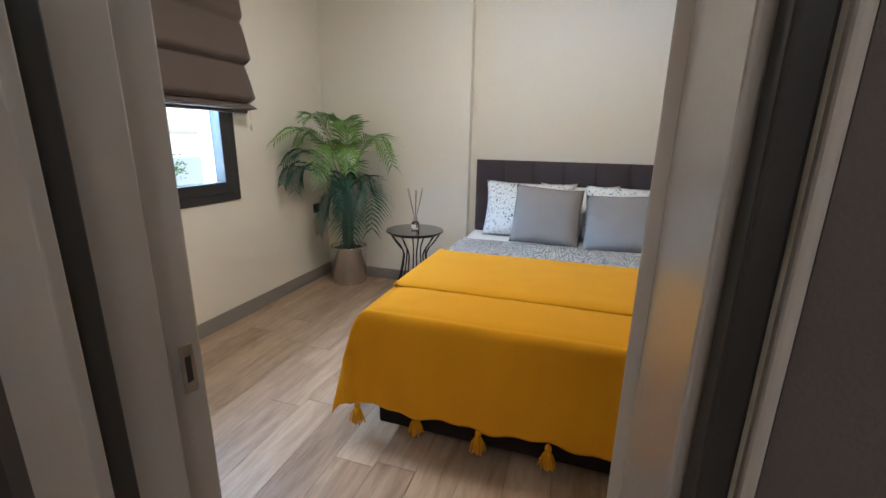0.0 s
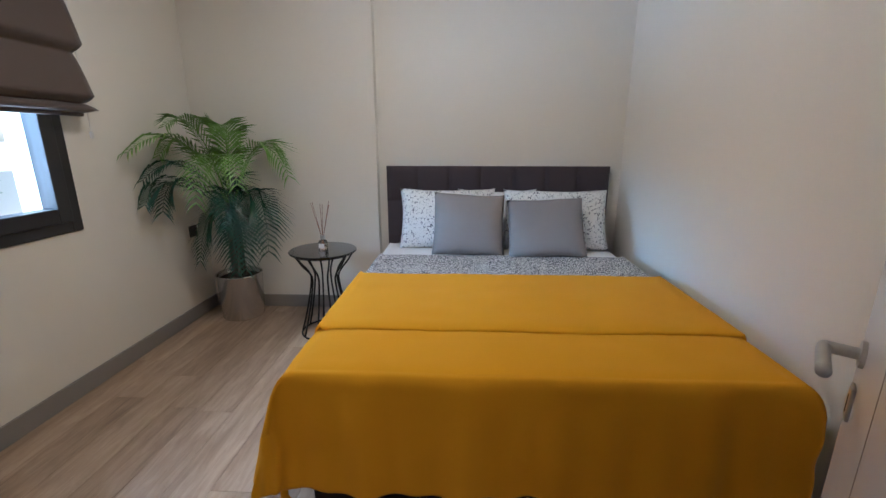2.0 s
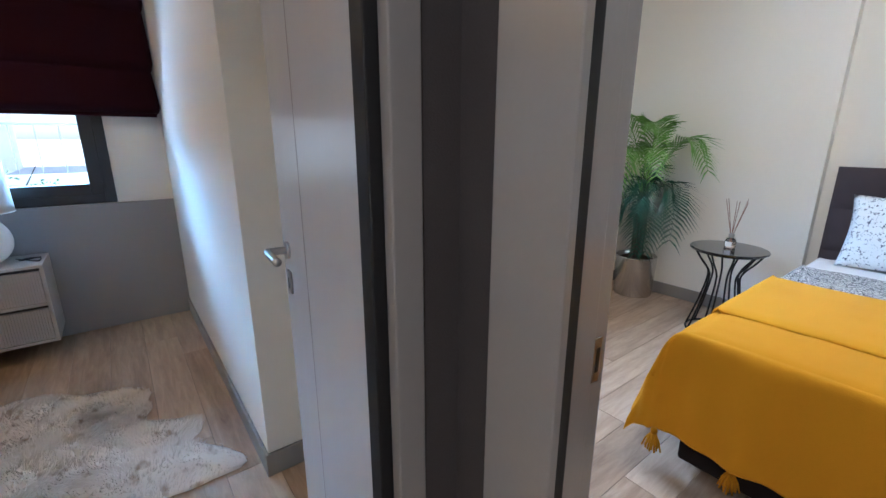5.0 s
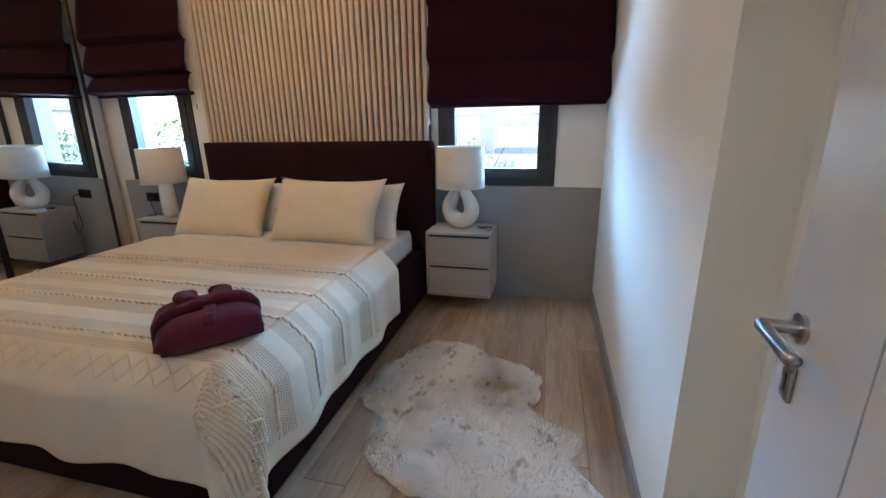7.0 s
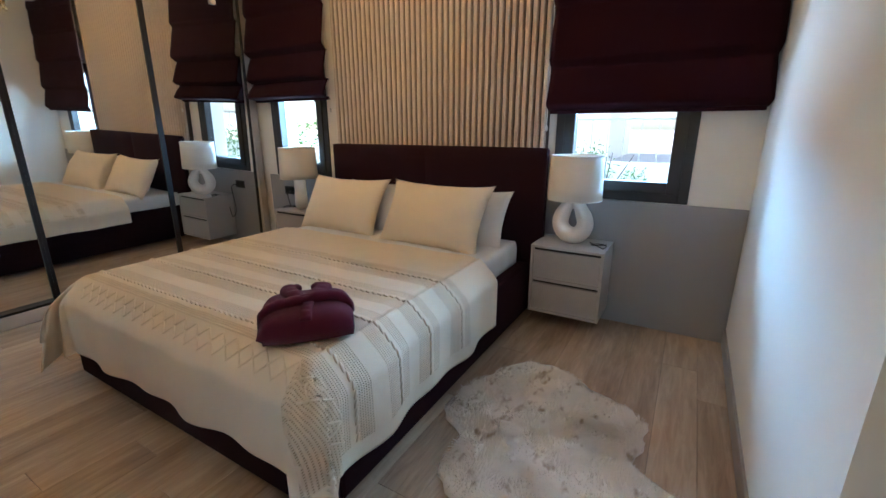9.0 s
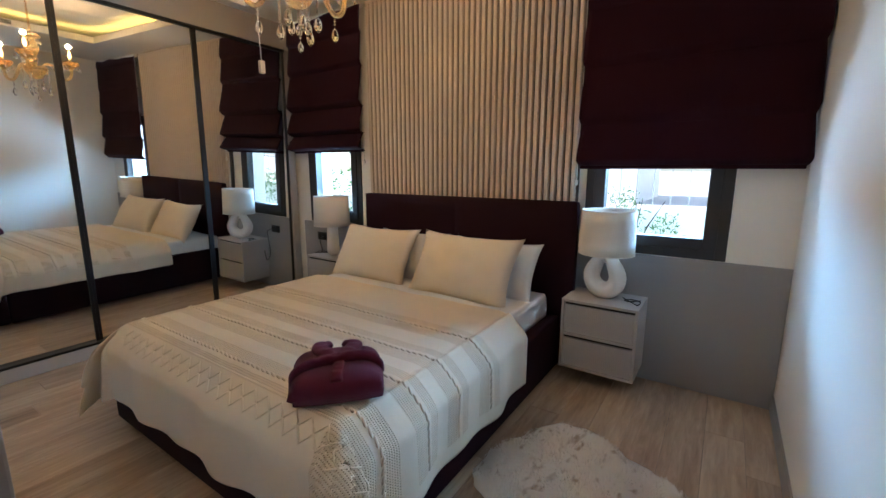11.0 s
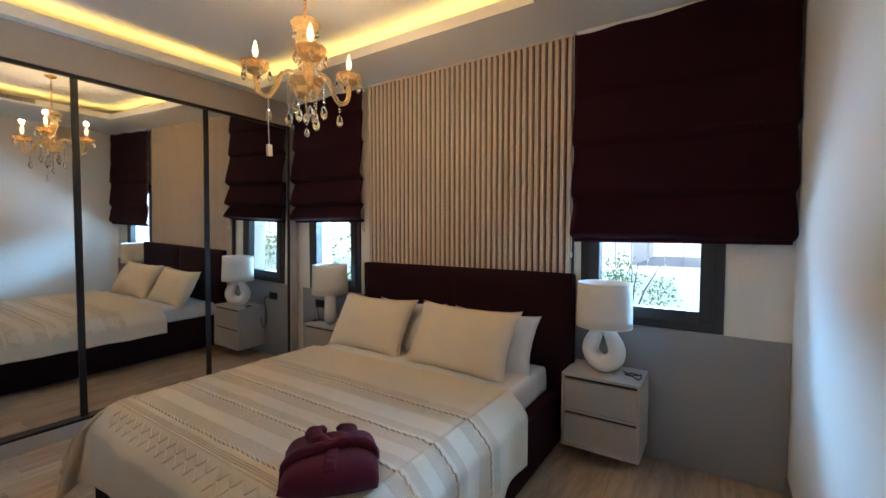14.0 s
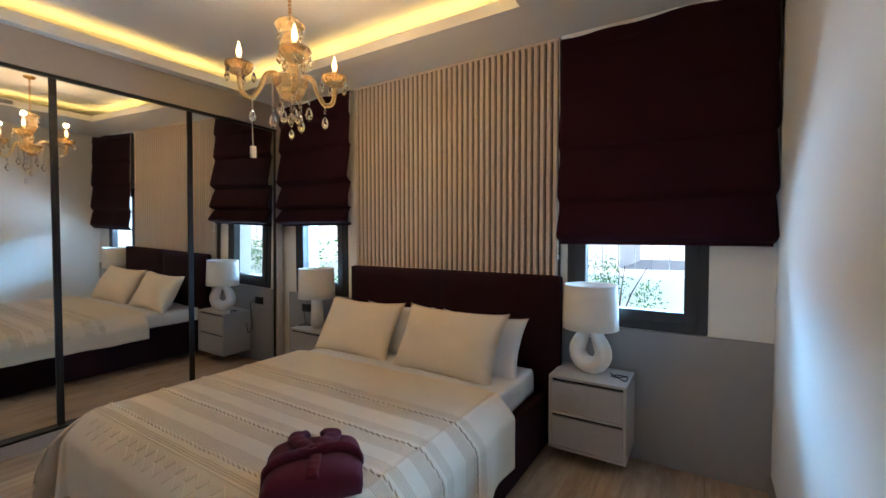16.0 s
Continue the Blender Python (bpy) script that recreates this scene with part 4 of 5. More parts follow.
hang(part("headboard_back", box(-3.945, -3.872, H0, H1, 0.01, 1.25, bevel=0.02), HEADBOARD_B), big)
for a, b in ((H0 + 0.004, (H0 + H1) / 2), ((H0 + H1) / 2, H1 - 0.004)):
    bm = bmesh.new()
    sheet(bm, 24, 20, lambda u, v: (-3.874 + 0.026 * max(0.0, (1 - abs(2 * u - 1) ** 7) * (1 - abs(2 * v - 1) ** 7)) ** 0.5, a + u * (b - a), 0.36 + v * 0.888))
    hang(part("headboard_pad", bm, HEADBOARD_B, smooth=True), big)
fitted = part("bed_sheet", drape(QHEAD + 0.03, -2.7, QY0, QY1, QTOP - 0.004, (0.0, 0.0, 0.19, 0.19), 0.05, 0.004, 5.0, 40, 60), SHEET, smooth=True)
tagged(thicken(fitted, 0.005), "white fitted sheet on the large mattress", "sheet")
OVER_FOOT, OVER_S, OVER_N, HEAD_EDGE = 0.485, 0.34, 0.50, -3.19
LEN_X, LEN_Y = QFOOT - HEAD_EDGE + OVER_FOOT, QY1 - QY0 + OVER_N + OVER_S


def laid(u, v):
    """The throw over the mattress: it runs out over the wider rails, then falls, with a deep gathered fold at each foot corner."""
    s, t = HEAD_EDGE + u * LEN_X, QY0 - OVER_S + v * LEN_Y
    du, side = max(0.0, s - QFOOT), (1 if t > QY1 else -1)
    dv = max(0.0, t - QY1, QY0 - t)
    x, y = min(s, QFOOT), min(max(t, QY0), QY1)
    big_, both = max(du, dv), min(du, dv)

    def run(d, reach, along, seed):
        k = min(1.0, d / 0.21)
        sway = (0.011 * math.sin(along * 9.5 + seed) + 0.010 * math.sin(along * 17 + seed * 2) + 0.016 * wave(along * 3, seed, 1)) * min(1.0, d / 0.4)
        return reach * k * k * (3 - 2 * k) ** 1.0 + 0.02 * min(1.0, d / 0.05) + sway

    x += run(du, 0.105, t, 1.0) if du else 0.0
    y += side * run(dv, 0.12, s, 2.6) if dv else 0.0
    fall = max(0.0, big_ - 0.03 * (1 - math.exp(-big_ / 0.03)) - 0.035 * min(1.0, big_ / 0.2))
    if both:
        pinch = both / max(big_, 1e-6)
        gather = 0.036 * math.sin(pinch * 12.0) * min(1.0, both / 0.10)
        out = 0.22 * both + gather
        x, y = x + out, y + side * (0.20 * both - gather)
        fall += 0.34 * both
    lift = 0.0
    if not big_:
        lift = 0.006 * wave(s * 3, t * 3, 4.1) + 0.004 * wave(s * 8, t * 8, 1.0)
        edge = min(min(abs(s - QFOOT), abs(t - QY0), abs(t - QY1)) / 0.07, 1.0)
        lift -= 0.014 * (1 - edge) ** 2
    return (x, y, max(0.012, QTOP + 0.020 - fall + lift + 0.010 * wave(s * 2.2, t * 2.2, 7.0) * min(1.0, fall / 0.3)))


NU, NV = 170, 170
throw_b = part("throw", sheet(bmesh.new(), NU, NV, laid), IVORY, smooth=True)
tagged(thicken(throw_b, 0.008), "ivory throw with tan cable and open-knit stripes hanging over bed", "throw")
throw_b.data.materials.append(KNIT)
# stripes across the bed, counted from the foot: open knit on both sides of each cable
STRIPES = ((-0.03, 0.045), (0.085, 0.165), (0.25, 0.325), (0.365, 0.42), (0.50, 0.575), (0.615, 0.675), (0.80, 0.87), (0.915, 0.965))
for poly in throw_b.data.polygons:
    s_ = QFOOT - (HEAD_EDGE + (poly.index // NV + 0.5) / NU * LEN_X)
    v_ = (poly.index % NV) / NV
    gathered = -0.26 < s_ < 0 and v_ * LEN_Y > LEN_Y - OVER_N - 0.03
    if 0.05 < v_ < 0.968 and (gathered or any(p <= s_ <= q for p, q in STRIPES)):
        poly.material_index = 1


def on_throw(x, v, lift):
    """A point of the throw, raised off its outer face."""
    u = (x - HEAD_EDGE) / LEN_X
    p, e = Vector(laid(u, v)), 0.004
    across = (Vector(laid(u + e, v)) - p).cross(Vector(laid(u, v + e)) - p)
    return p + across.normalized() * lift


for s in (0.075, 0.34, 0.59, 0.89):
    bm = bmesh.new()
    for k in range(64):
        v0 = 0.06 + 0.0143 * k
        tube([on_throw(QFOOT - s + 0.007 * g, v0 + 0.0075 * g, 0.0005 + 0.0025 * (1 - g * g)) for g in (-1, -0.5, 0, 0.5, 1)], [0.002, 0.0058, 0.0068, 0.0058, 0.002], 6, bm)
    part("cable_stitch", bm, IVORY, throw_b, "raised cable stitch", smooth=True)
# lozenges stitched along the foot edge
bm = bmesh.new()
for k in range(22):
    v0 = 0.17 + 0.034 * k
    for g in (1, -1):
        tube([on_throw(QFOOT + 0.085 + 0.045 * g * (1 - abs(2 * h - 1)), v0 + 0.034 * h, 0.0) for h in np.linspace(0, 1, 7)], 0.0045, 6, bm)
part("lozenge_stitch", bm, IVORY, throw_b, "row of raised lozenge stitches", smooth=True)
pillow("pillow", 0.82, 0.52, 0.23, IVORY, pose(-3.50, -2.66, 0.770, 60, 0, 90), "ivory linen pillow standing against the headboard", seed=21)
pillow("pillow", 0.88, 0.54, 0.23, IVORY, pose(-3.47, -1.765, 0.770, 60, 0, 87), "ivory linen pillow standing against the headboard", seed=25)
pillow("pillow", 0.72, 0.48, 0.15, SHEET, pose(-3.67, -2.42, 0.735, 68, 0, 90), "white pillow tucked behind the ivory one", seed=29)
pillow("pillow", 0.74, 0.48, 0.15, SHEET, pose(-3.65, -1.615, 0.735, 68, 0, 87), "white pillow tucked behind the ivory one", seed=33)


def nightstand(y0, y1, z0, z1, label):
    x0, x1 = WX + 0.02, -3.665
    root = tagged(empty("nightstand", (x1, (y0 + y1) / 2, z0)), label, "nightstand")
    t = 0.018
    bm = bmesh.new()
    for c in ((x0, x1, y0, y1, z1 - t, z1), (x0, x1, y0, y1, z0, z0 + t), (x0, x1, y0, y0 + t, z0 + t, z1 - t), (x0, x1, y1 - t, y1, z0 + t, z1 - t), (x0, x0 + 0.01, y0 + t, y1 - t, z0 + t, z1 - t)):
        slab(bm, *c, bevel=0.002)
    hang(part("body", bm, CABINET), root)
    zm = (z0 + z1) / 2
    hang(part("divider", box(x0 + 0.01, x1 - 0.002, y0 + t, y1 - t, zm - 0.009, zm + 0.009, bevel=0.001), CABINET), root)
    for a, b in ((z0 + t + 0.004, zm - 0.012), (zm + 0.012, z1 - t - 0.004)):
        d = hang(part("drawer", box(x0 + 0.05, x1 - 0.012, y0 + t + 0.004, y1 - t - 0.004, a, b - 0.017), CABINET), root)
        bm = bmesh.new()
        n = 34
        w = (y1 - y0 - 2 * t - 0.008) / n
        for k in range(n):
            yy = y0 + t + 0.004 + w * k
            slab(bm, x1 - 0.012, x1 - 0.004, yy + 0.0015, yy + w - 0.0015, a, b - 0.017)
        f = part("ribbed_front", bm, CABINET, label="vertically ribbed front")
        f.parent = d
        tagged(f, kind="stuff")
        f.matrix_parent_inverse = d.matrix_world.inverted()
        # black strip set into the finger gap to stand for its shade
        hang(part("finger_gap", box(x0 + 0.05, x1 - 0.02, y0 + t + 0.004, y1 - t - 0.004, b - 0.016, b), SEAL), root)
    return root


NS0, NS1 = 0.113, 0.606
nightstand(-1.077, -0.590, NS0, NS1, "wall-hung pale grey nightstand with two ribbed drawers")
nightstand(-3.76, -3.27, NS0, NS1, "pale grey nightstand between the bed and the wardrobe")


def table_lamp(x, y, z, turn, label):
    root = tagged(empty("table_lamp", (x, y, z), turn), label, "lamp")
    # pear-shaped body with a slanting hole: a thick ring swept round, fuller at its foot
    bm = bmesh.new()
    rings, steps, round_ = [], 40, 16
    for i in range(steps):
        a = 2 * math.pi * i / steps
        low = 0.5 - 0.5 * math.sin(a)
        R = 0.090 + 0.004 * low
        rad = 0.053 + 0.009 * low
        tipz = 0.062 * max(0.0, math.sin(a)) ** 6
        c = Vector((0, R * math.cos(a), 0.122 + R * 1.02 * math.sin(a) + tipz))
        out = Vector((0, math.cos(a), math.sin(a)))
        rings.append([bm.verts.new(c + out * rad * 0.95 * math.cos(b) * (1 - 0.35 * max(0.0, math.sin(a)) ** 8) + Vector((1, 0, 0)) * rad * 1.02 * math.sin(b)) for b in [2 * math.pi * k / round_ for k in range(round_)]])
    for i in range(steps):
        for k in range(round_):
            bm.faces.new((rings[i][k], rings[(i + 1) % steps][k], rings[(i + 1) % steps][(k + 1) % round_], rings[i][(k + 1) % round_]))
    low = min(v.co.z for v in bm.verts)
    for v in bm.verts:
        v.co.z = max(v.co.z - low - 0.006, 0.0)
    part("lamp_base", bm, CERAMIC, root, "white ceramic ring body", smooth=True)
    part("neck", lathe([(0.017, 0.245), (0.015, 0.30), (0.012, 0.36), (0.0, 0.36)], 16), CERAMIC, root, smooth=True)
    s0, s1 = 0.310, 0.602
    sh = bmesh.new()
    sheet(sh, 56, 4, lambda u, v: ((0.180 - 0.008 * v) * math.cos(2 * math.pi * u), (0.180 - 0.008 * v) * math.sin(2 * math.pi * u), s0 + v * (s1 - s0)))
    bmesh.ops.remove_doubles(sh, verts=sh.verts[:], dist=0.0004)
    thicken(part("shade", sh, SHADE, root, "off-white drum shade", smooth=True), 0.003)
    for z, r in ((s0, 0.180), (s1, 0.172)):
        part("shade_rim", tube([(r * math.cos(a), r * math.sin(a), z) for a in np.linspace(0, 2 * math.pi, 57)], 0.0028, 6), SHADE, root)
    part("bulb", lathe([(0.012, 0.36), (0.028, 0.40), (0.028, 0.43), (0.0, 0.46)], 16), WHITE_PLASTIC, root, smooth=True)
    bm = bmesh.new()
    for k in range(3):
        tube([(0, 0, s0 + 0.06), (0.165 * math.cos(2.1 * k), 0.165 * math.sin(2.1 * k), s0 + 0.02)], 0.002, 5, bm)
    part("shade_carrier", bm, STEEL, root)
    return root


table_lamp(-3.85, -0.850, NS1, -13, "white ceramic ring lamp with off-white shade on nightstand")
table_lamp(-3.815, -3.52, NS1, -41, "white ring lamp with off-white shade by the wardrobe")
for y, sgn in ((-0.70, 1), (-3.66, -1)):
    pts = [(-3.90, y - sgn * 0.03, NS1 + 0.005), (-3.80, y + sgn * 0.05, NS1 + 0.006), (-3.77, y + sgn * 0.085, NS1 + 0.005), (-3.83, y + sgn * 0.09, NS1 + 0.012), (-3.87, y + sgn * 0.03, NS1 + 0.008), (-3.84, y - sgn * 0.01, NS1 + 0.005), (-3.80, y + sgn * 0.03, NS1 + 0.014), (-3.88, y + sgn * 0.085, NS1 + 0.006)]
    tagged(part("lamp_cable", tube(curve_points(pts, 7), 0.0035, 6), BLACK_PLASTIC, smooth=True), "loose black lamp cable coiled on the nightstand", "cable")
sock = tagged(part("wall_socket", box(WX + 0.018, WX + 0.028, -3.99, -3.85, 0.70, 0.785, bevel=0.003), BLACK_PLASTIC), "black double socket in the grey panel", "socket")
for y in (-3.955, -3.885):
    part("socket_face", box(WX + 0.0282, WX + 0.032, y - 0.026, y + 0.026, 0.716, 0.769, bevel=0.002), BLACK_METAL, sock)
tagged(part("lamp_cable", tube(curve_points([(WX + 0.034, -3.89, 0.74), (WX + 0.10, -3.87, 0.72), (WX + 0.08, -3.86, 0.58), (WX + 0.06, -3.85, 0.42), (WX + 0.12, -3.86, 0.36), (WX + 0.14, -3.85, 0.48)], 7), 0.004, 6), BLACK_PLASTIC, smooth=True), "black cable hanging from the wall socket", "cable")

# folded bathrobe
robe = tagged(empty("bathrobe", (-1.995, -1.455, QTOP + 0.022), 138), "folded burgundy terry bathrobe with tied belt lying on bed", "bathrobe")


def cushiony(x0, x1, y0, y1, z0, z1, seed, n=22):
    bm = bmesh.new()
    for sg in (1, -1):
        def at(u, v):
            a, b = 2 * u - 1, 2 * v - 1
            f = max(0.0, (1 - abs(a) ** 6) * (1 - abs(b) ** 6)) ** 0.45
            zc, hz = (z0 + z1) / 2, (z1 - z0) / 2
            return (x0 + (x1 - x0) * u + 0.008 * wave(v * 4, seed, 0), y0 + (y1 - y0) * v + 0.008 * wave(u * 4, seed, 1), zc + sg * hz * f + (0.014 * wave(u * 5, v * 5, seed) * f if sg > 0 else 0))
        sheet(bm, n, n, at)
    bmesh.ops.remove_doubles(bm, verts=bm.verts[:], dist=0.001)
    return bm


def robe_top(x, y):
    """Height of the folded robe, full in the middle and rolled over at its edges."""
    a, b = min(1.0, abs(x) / 0.185), min(1.0, abs(y + 0.005) / 0.172)
    return 0.030 + 0.084 * max(0.0, (1 - a ** 5) * (1 - b ** 5)) ** 0.42 + 0.009 * wave(x * 10, y * 10, 5)


def strap(points, half, thick, n=9):
    """A flat band of terry laid along points of the robe's top."""
    pts = curve_points([(x, y, robe_top(x, y)) for x, y in points], 7)
    bm, rings = bmesh.new(), []
    for i, p in enumerate(pts):
        way = (pts[min(i + 1, len(pts) - 1)] - pts[max(i - 1, 0)]).normalized()
        side = Vector((way.y, -way.x, 0)).normalized()
        ring = []
        for k in range(n * 2):
            c, e = math.cos(math.pi * k / n), math.sin(math.pi * k / n)
            q = p + side * half * c
            ring.append(bm.verts.new((q.x, q.y, robe_top(q.x, q.y) + thick * (0.55 + 0.75 * e) * (1 + 0.2 * wave(i * 0.4, k * 0.3, 2)) - 0.004)))
        rings.append(ring)
    for p, q in zip(rings, rings[1:]):
        for k in range(n * 2):
            bm.faces.new((p[k], p[(k + 1) % (n * 2)], q[(k + 1) % (n * 2)], q[k]))
    bm.faces.new(rings[0][::-1])
    bm.faces.new(rings[-1])
    return bm


part("folded_body", cushiony(-0.186, 0.170, -0.160, 0.150, 0.0, 0.072, 3, 26), ROBE, robe, smooth=True)


def upper_fold(u, v):
    a, b = 2 * u - 1, 2 * v - 1
    k = 0.97 if max(abs(a), abs(b)) > 0.999 else 1.0
    x, y = 0.185 * a * math.sqrt(1 - 0.16 * b * b) * k, -0.005 + 0.172 * b * math.sqrt(1 - 0.16 * a * a) * k
    return (x, y, 0.010 if k < 1 else robe_top(0.184 * a, -0.005 + 0.171 * b))


thicken(part("folded_layer", sheet(bmesh.new(), 44, 40, upper_fold), ROBE, robe, smooth=True), 0.012)
for sg in (1, -1):
    part("collar", strap([(sg * 0.045, 0.146), (sg * 0.072, 0.10), (sg * 0.052, 0.035), (sg * 0.010, -0.035)], 0.034, 0.028), ROBE, robe, "turned shawl collar", smooth=True)
    part("sleeve", strap([(sg * 0.128, 0.085), (sg * 0.122, 0.05), (sg * 0.112, 0.0)], 0.026, 0.006), ROBE, robe, "folded sleeve", smooth=True)
part("belt", strap([(-0.180, -0.085), (-0.10, -0.055), (0.0, -0.036), (0.10, -0.034), (0.178, -0.055)], 0.020, 0.030), ROBE, robe, "tied belt", smooth=True)
part("belt_end", strap([(0.006, -0.04), (0.004, -0.08), (-0.004, -0.12), (-0.006, -0.160)], 0.022, 0.013), ROBE, robe, "hanging belt end", smooth=True)

# pelt-shaped rug
bm = bmesh.new()
RX, RY = -2.55, -0.58
LOBES = ((0, 0.58), (30, 0.66), (52, 0.86), (64, 0.57), (74, 0.60), (95, 0.35), (115, 0.42), (132, 0.50), (165, 0.50), (204, 0.67), (240, 0.56), (273, 0.53), (297, 0.41), (325, 0.55), (360, 0.58))


def pelt(a, k):
    """A point of the pelt: a is the angle, k runs from the middle to the rim."""
    d = math.degrees(a) % 360
    r = 0.5
    for (a0, r0), (a1, r1) in zip(LOBES, LOBES[1:]):
        if a0 <= d <= a1:
            s = (d - a0) / (a1 - a0)
            r = r0 + (r1 - r0) * (0.5 - 0.5 * math.cos(math.pi * s))
    r *= 1 + 0.010 * math.sin(23 * a) + 0.008 * math.sin(37 * a + 1)
    z = 0.006 + 0.026 * (1 - k ** 5) + (0.008 * wave(math.cos(a) * k * 9, math.sin(a) * k * 9, 0) + 0.008 * wave(math.cos(a) * k * 17, math.sin(a) * k * 17, 3)) * (1 - k ** 4)
    return Vector((RX + r * k * math.cos(a), RY + r * k * math.sin(a), max(z, 0.004)))


NA, NK = 140, 26
mid = bm.verts.new((RX, RY, 0.036))
prev = None
for j in range(1, NK + 1):
    ring = [bm.verts.new(pelt(2 * math.pi * i / NA, j / NK)) for i in range(NA)]
    for i in range(NA):
        bm.faces.new((mid, ring[i], ring[(i + 1) % NA]) if prev is None else (prev[i], ring[i], ring[(i + 1) % NA], prev[(i + 1) % NA]))
    prev = ring
foot = [bm.verts.new((v.co.x, v.co.y, 0.003)) for v in prev]
for i in range(NA):
    bm.faces.new((prev[i], foot[i], foot[(i + 1) % NA], prev[(i + 1) % NA]))
rug = tagged(part("rug", bm, FUR, smooth=True), "cream faux-fur rug in the shape of a pelt on the floor", "rug")
# tufts of pile, finer than can be counted
bm = bmesh.new()
rng = random.Random(5)
for _ in range(22000):
    a, k = rng.random() * 2 * math.pi, rng.random() ** 0.5
    p = pelt(a, k)
    lean = Vector((wave(p.x * 6, p.y * 6, 1), wave(p.x * 6, p.y * 6, 9), 0)) * 0.045 + Vector((rng.uniform(-1, 1), rng.uniform(-1, 1), 0)) * 0.009
    w = lean.cross(Vector((0, 0, 1)))
    w = w.normalized() * 0.0022 if w.length > 1e-4 else Vector((0.0022, 0, 0))
    tip = p + lean + Vector((0, 0, 0.016))
    bm.faces.new([bm.verts.new(q) for q in (p - w - Vector((0, 0, 0.004)), p + w - Vector((0, 0, 0.004)), tip)])
pile = part("fur_pile", bm, FUR, rug, "soft cream pile")
tagged(pile, kind="stuff")

# chandelier
GX, GY, SIZE = -2.50, -2.205, 0.957
HANG = 2.986
LOW = (TOP - HANG) / SIZE
ch = tagged(empty("chandelier", (GX, GY, HANG)), "amber glass chandelier with three candle bulbs and crystal drops", "chandelier")
ch.scale = (SIZE, SIZE, SIZE)


def hung(name, bm, mat, label="", parent=None, smooth=True):
    return part(name, bm, mat, parent or ch, label, smooth)


hung("ceiling_rose", lathe([(0.0, LOW), (0.055, LOW - 0.001), (0.05, LOW - 0.02), (0.015, LOW - 0.035), (0.0, LOW - 0.035)], 24), GOLD)
bm = bmesh.new()
for k in range(18):
    zc = LOW - 0.045 - 0.021 * k
    tube([(0.010 * math.cos(a) * (k % 2), 0.010 * math.cos(a) * ((k + 1) % 2), zc + 0.014 * math.sin(a)) for a in np.linspace(0, 2 * math.pi, 13)], 0.003, 6, bm)
hung("chain", bm, GOLD)
hung("stem", lathe([(0.012, -0.22), (0.020, -0.24), (0.062, -0.238), (0.088, -0.268), (0.07, -0.285), (0.030, -0.30), (0.046, -0.34), (0.058, -0.37), (0.050, -0.42), (0.028, -0.46), (0.018, -0.50), (0.028, -0.53), (0.018, -0.56), (0.022, -0.575)], 24), AMBER, "turned amber glass stem")
hung("bowl", lathe([(0.020, -0.58), (0.092, -0.575), (0.102, -0.585), (0.094, -0.61), (0.080, -0.65), (0.054, -0.69), (0.020, -0.705), (0.0, -0.71)], 28), AMBER, "scalloped amber bowl")


def drop(x, y, z, beads, size, mat=CRYSTAL):
    """A string of small beads ending in a cut pendant."""
    bm = bmesh.new()
    for k in range(beads):
        s = bmesh.ops.create_icosphere(bm, subdivisions=1, radius=0.0085)
        bmesh.ops.translate(bm, verts=s["verts"], vec=(x, y, z - 0.017 * k))
    zb = z - 0.017 * beads
    lathe([(0.001, 0.0), (size * 0.35, -size * 0.5), (size * 0.55, -size * 1.2), (size * 0.5, -size * 1.6), (size * 0.2, -size * 2.05), (0.001, -size * 2.2)], 8, bm, (x, y, zb))
    return bm


